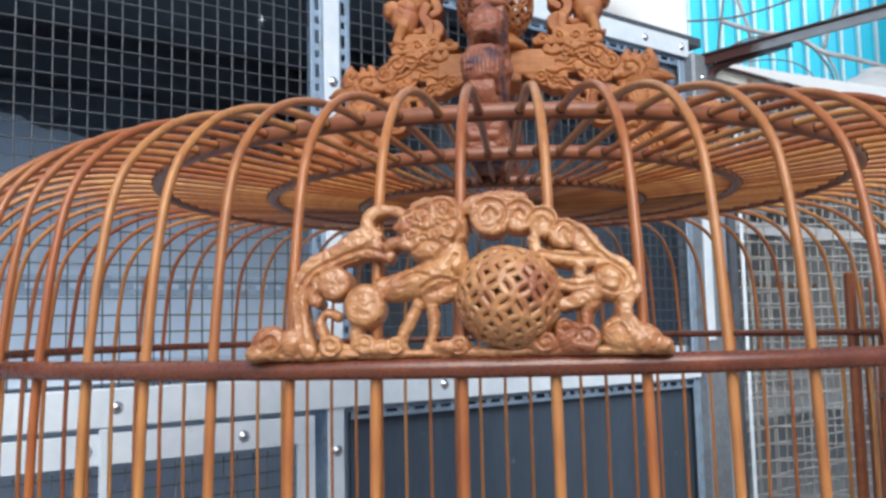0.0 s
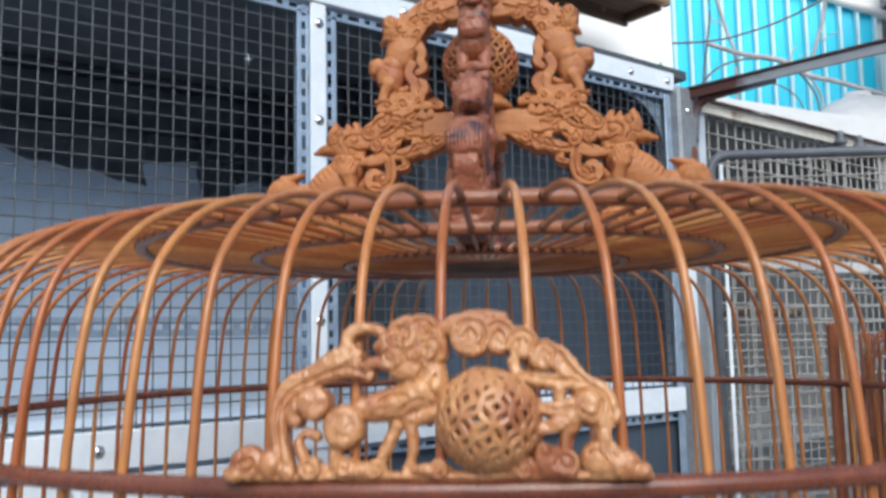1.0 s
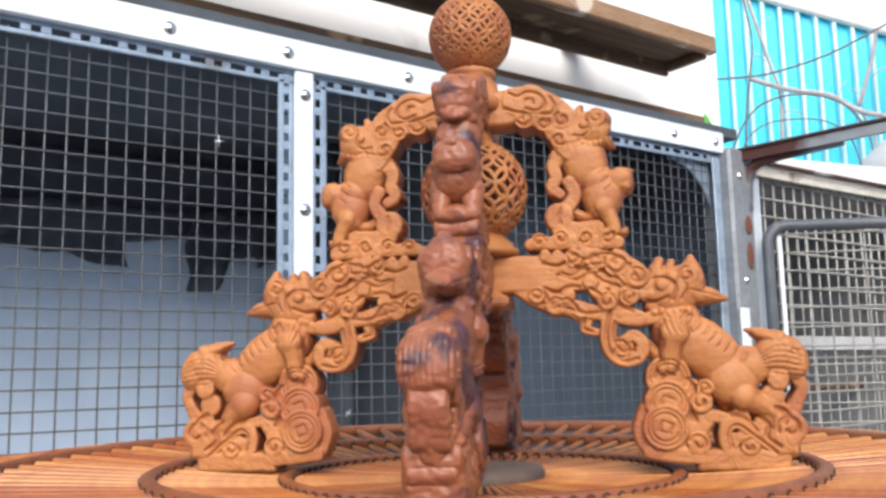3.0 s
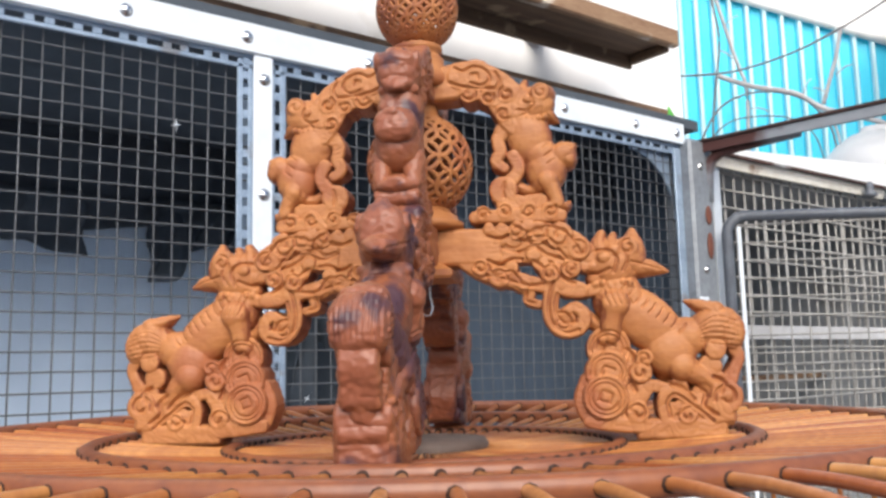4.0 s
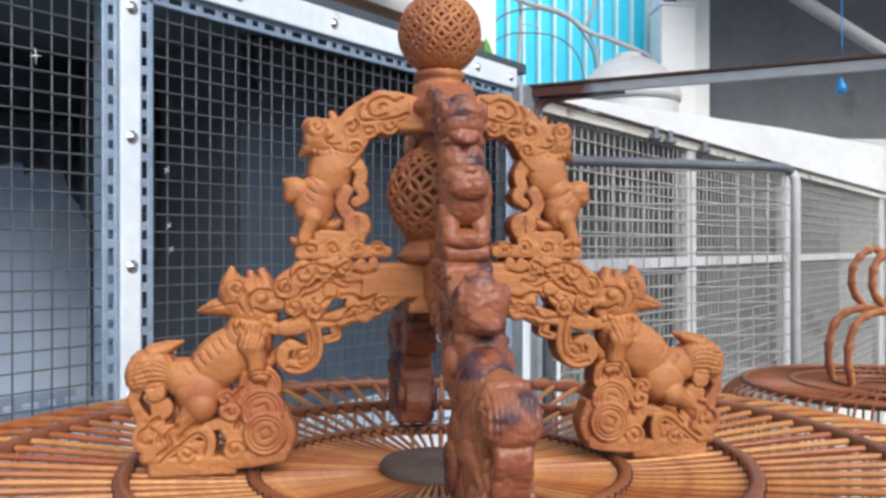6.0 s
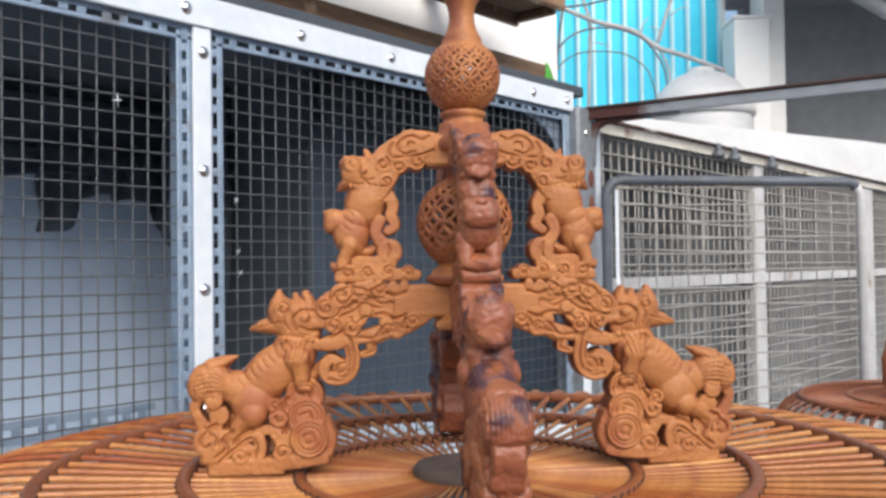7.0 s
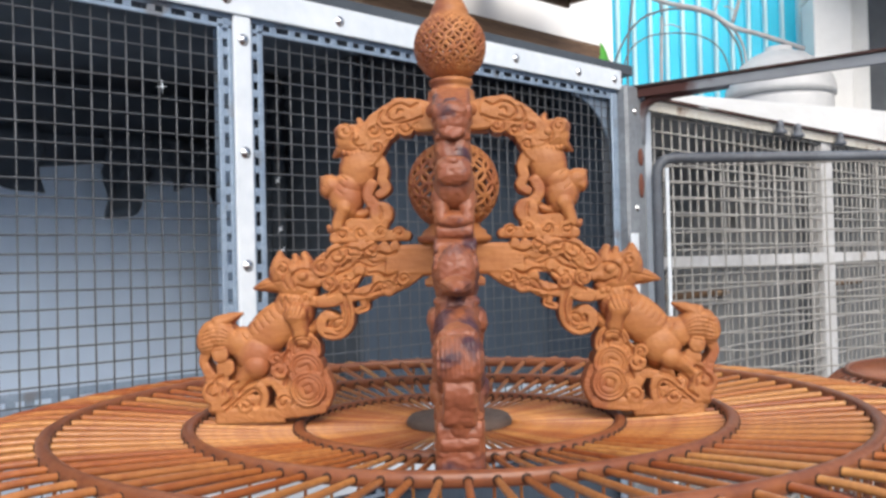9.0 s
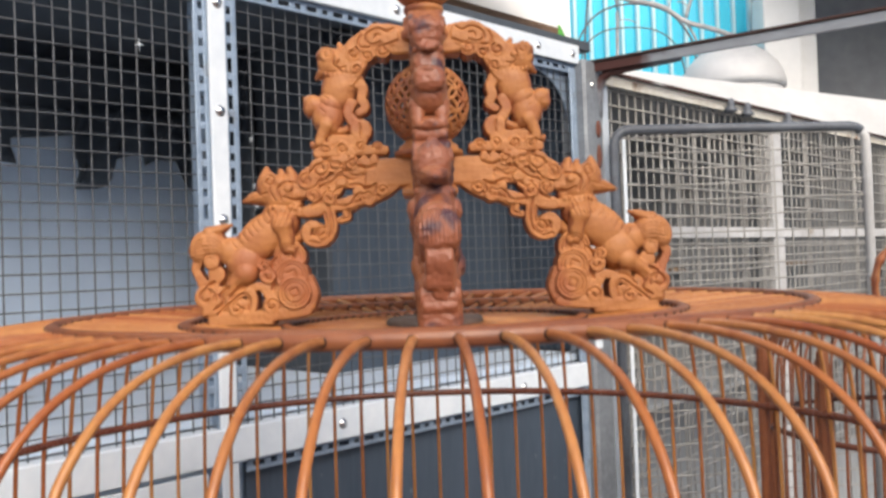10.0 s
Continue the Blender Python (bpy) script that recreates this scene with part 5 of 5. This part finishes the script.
# ---- overhead pipe on which the cage hangs ----
s = Shape()
s.tube([(0.25, -5.0, 1.5925), (0.25, -2.0, 1.5925), (0.25, 0.36, 1.5925)], 0.0095, 14)
tagged(s.make("hanging_pipe", M_TUBE), "grey steel pipe carrying the hanging cage", "pipe")

# ---- second bird cage ----
other = empty("bird_cage", (0.812, 0.270, 0), "smaller reddish bamboo bird cage with a knotted cane handle", "bird cage")
prof = [(0.02, 1.2585), (0.06, 1.2590), (0.100, 1.2595), (0.118, 1.2570), (0.130, 1.2480), (0.137, 1.2320), (0.140, 1.2100), (0.142, 1.1500), (0.142, 0.9900)]
line = curve_points([(r, 0, z) for r, z in prof], 3)
s = Shape()
s.tube(line, 0.0012, 7, up=(0, 1, 0))
base = s.make("bar", M_RING, other)
for i in range(1, 64):
    ob = new("bar", base.data)
    ob.parent = other
    ob.matrix_basis = pose(0, 0, 0, 0, 0, 360 / 64 * i)
for r, z in ((0.114, 1.2592), (0.074, 1.2598), (0.040, 1.2598)):
    ring("top_ring", r, z, 0.0046, 0.0042, M_RING, other, 72)
s = Shape()
s.lathe([(0.001, 1.2540), (0.110, 1.2540), (0.1115, 1.2555), (0.110, 1.2572), (0.001, 1.2574)], sides=64)
s.make("top_disc", M_RING, other, "reddish slatted top disc")
ring("band_ring", 0.1415, 1.165, 0.005, 0.005, M_RING_DARK, other, 72)
ring("base_ring", 0.142, 0.985, 0.014, 0.008, M_RING_DARK, other, 72)


def cane(points, r, parent):
    """Bent cane with swollen joints."""
    pts = curve_points(points, 8)
    rad = [r * (1.0 + (0.28 if i % 5 == 0 else 0.0) - (0.06 if i % 5 in (2, 3) else 0)) for i in range(len(pts))]
    s = Shape()
    s.tube([tuple(p) for p in pts], rad, 10, up=(0.643, -0.766, 0))
    return s.make("handle_cane", M_CARVED, parent, "knotted bent cane")


RT = Vector((0.643, -0.766, 0))
for off in (-0.016, 0.016):
    d = Vector((0.766, 0.643, 0)) * off
    up = Vector((0, 0, 1))
    at = lambda x, z: tuple(RT * x + d + up * z)
    cane([at(-0.036, 1.257), at(-0.041, 1.285), at(-0.034, 1.312), at(-0.015, 1.3225), at(0.015, 1.3225), at(0.034, 1.312), at(0.041, 1.285), at(0.036, 1.257)], 0.0034, other)
    cane([at(-0.008, 1.3240), at(-0.019, 1.340), at(-0.018, 1.360), at(-0.006, 1.373), at(0.006, 1.373), at(0.018, 1.360), at(0.019, 1.340), at(0.008, 1.3240)], 0.0032, other)

stand = empty("cage_stand", (0.812, 0.270, 0), "plain dark timber stand under the smaller cage", "stand")
boxes("top", M_TIMBER, stand, "", (-0.15, -0.15, 0.955, 0.15, 0.15, 0.978), c=0.003)
for x in (-0.13, 0.13):
    for y in (-0.13, 0.13):
        boxes("leg", M_TIMBER, stand, "", (x - 0.015, y - 0.015, 0, x + 0.015, y + 0.015, 0.955), c=0.003)

# ---- loose wires and creepers before the turquoise sheeting ----
def cable(name, pts, r, mat, label, cat, off=0.0):
    s = Shape()
    s.tube([tuple(p) for p in curve_points([(x, off + q, z) for x, q, z in pts], 6)], r, 7)
    return far_object(tagged(s.make(name, mat), label, cat))


cable("loose_wire", [(0.10, 0.0, 2.284), (0.167, 0.0, 2.280), (0.364, 0.0, 2.272), (0.479, 0.0, 2.286), (0.626, 0.0, 2.328), (0.79, 0.0, 2.404), (0.95, 0.02, 2.50)], 0.0040, M_CABLE, "slack dark overhead wire", "wire")
cable("loose_wire", [(0.36, 0.05, 2.62), (0.370, 0.05, 2.531), (0.383, 0.05, 2.396), (0.355, 0.05, 2.197), (0.344, 0.05, 2.083), (0.340, 0.06, 1.92)], 0.0040, M_CABLE, "dark upright wire before the sheeting", "wire")
cable("wire_hoop", [(0.285, 0.0, 1.92), (0.292, 0.0, 2.020), (0.351, 0.0, 2.136), (0.425, 0.0, 2.187), (0.530, 0.0, 2.195), (0.633, 0.0, 2.157), (0.693, 0.0, 2.081), (0.713, 0.0, 2.016), (0.72, 0.0, 1.90)], 0.0036, M_CABLE, "bent grey wire hoop", "wire")
cable("wire_hoop", [(0.31, 0.0, 1.93), (0.335, 0.0, 2.046), (0.393, 0.0, 2.102), (0.477, 0.0, 2.115), (0.580, 0.0, 2.101), (0.652, 0.0, 2.040), (0.68, 0.0, 1.93)], 0.0026, M_CABLE, "bent grey wire hoop", "wire")
cable("dry_creeper", [(0.369, 0.05, 2.281), (0.483, 0.05, 2.232), (0.610, 0.05, 2.198), (0.696, 0.05, 2.138), (0.784, 0.05, 2.108), (0.93, 0.05, 2.05)], 0.0085, M_STEM, "dry pale creeper stem", "creeper")
cable("dry_creeper", [(0.375, 0.08, 2.62), (0.392, 0.08, 2.53), (0.440, 0.08, 2.331), (0.464, 0.08, 2.238), (0.461, 0.08, 2.078), (0.458, 0.09, 1.91)], 0.0065, M_STEM, "dry pale creeper stem", "creeper")
cable("dry_creeper", [(0.775, 0.08, 2.42), (0.759, 0.08, 2.336), (0.735, 0.08, 2.26), (0.704, 0.08, 2.161)], 0.0065, M_STEM, "dry pale creeper stem", "creeper")
cable("dry_creeper", [(0.70, 0.06, 2.14), (0.735, 0.06, 2.06), (0.745, 0.06, 1.92)], 0.0045, M_STEM, "dry pale creeper stem", "creeper")
rnd = random.Random(21)
for x, z, a in ((0.425, 2.34, 150), (0.44, 2.20, 200), (0.47, 2.16, -20), (0.745, 2.25, 30), (0.715, 2.19, 160), (0.64, 2.19, 70), (0.40, 2.45, 40)):
    c, d = math.cos(radians(a)), math.sin(radians(a))
    cable("dry_twig", [(x, 0.06, z), (x + 0.03 * c, 0.05, z + 0.03 * d + 0.006), (x + 0.055 * c + 0.006, 0.05, z + 0.055 * d)], 0.0022, M_STEM, "thin dry creeper twig", "twig")
s = Shape()
s.lathe([(0.004, -0.03), (0.022, -0.028), (0.026, 0.0), (0.014, 0.022), (0.004, 0.045)], sides=12)
s.tube([(0, 0, 0.04), (0.004, 0, 0.2), (0.0, 0, 0.55)], 0.003, 6)
far_object(tagged(s.make("hanging_float", M_BLUE), "small blue plastic float hanging on a cord", "float"))
bpy.data.objects["hanging_float"].matrix_basis = FAR @ Matrix.Translation((1.43, -0.3, 1.885)) @ Matrix.Diagonal((0.7, 0.7, 0.7, 1))

# ---- green leaves at the end of the white wall ----
for i, (x, lean, h) in enumerate(((1.052, 14, 0.030), (1.061, -4, 0.044), (1.069, -18, 0.032), (1.074, -34, 0.022))):
    v, f = [], []
    for k in range(9):
        u = k / 8
        w = 0.0085 * math.sin(math.pi * min(1, u * 0.92 + 0.08)) + 0.0006
        for sx in (-1, 0, 1):
            v.append((sx * w, 0.006 * u * u + (0.002 if sx == 0 else 0), h * u))
    for k in range(8):
        for j in (0, 1):
            f.append((k * 3 + j, k * 3 + j + 1, k * 3 + j + 4, k * 3 + j + 3))
    ob = mesh_object("leaf", v, f, M_GREEN)
    so = ob.modifiers.new("thick", "SOLIDIFY")
    so.thickness = 0.0008
    ob.matrix_basis = pose(x, 0.832, 1.640, 0, lean, 0)
    tagged(ob, "bright green upright leaf by the batten", "leaf", "leaves on the batten")

# ---- clips and fluff on the wire ----
for x in (1.224, 1.282, 1.438):
    s = Shape()
    s.lathe([(0.0015, 0.017), (0.005, 0.015), (0.006, 0.008), (0.0052, 0.004), (0.010, 0.0), (0.010, -0.004), (0.004, -0.006)][::-1], (x + 0.01, Y0 - 0.019, 1.542), 12)
    s.make("clip", M_DARKBAR, wing, "dark wire clip")
s = Shape()
for a in (8, 95):
    c, d = math.cos(radians(a)), math.sin(radians(a))
    s.tube([(-0.0042 * c, 0, -0.0055 * d), (-0.0008 * c, -0.0003, -0.0008 * d), (0, -0.0005, 0), (0.0008 * c, -0.0003, 0.0008 * d), (0.0042 * c, 0, 0.0055 * d)], [0.0001, 0.0005, 0.0009, 0.0005, 0.0001], 5)
fluff = s.make("fluff", M_WHITE, aviary, "white downy feather caught on the wire")
fluff.matrix_basis = Matrix.Translation((0.2796, Y0 - 0.0005, 1.497))
for x, z in ((0.3775, 1.432), (0.379, 1.392), (0.381, 1.375), (0.384, 1.30)):
    ob = new("fluff", fluff.data)
    ob.parent = aviary
    ob.matrix_basis = pose(x, Y0 - 0.0005, z, 0, 40, 0) @ Matrix.Diagonal((0.7, 1, 0.7, 1))
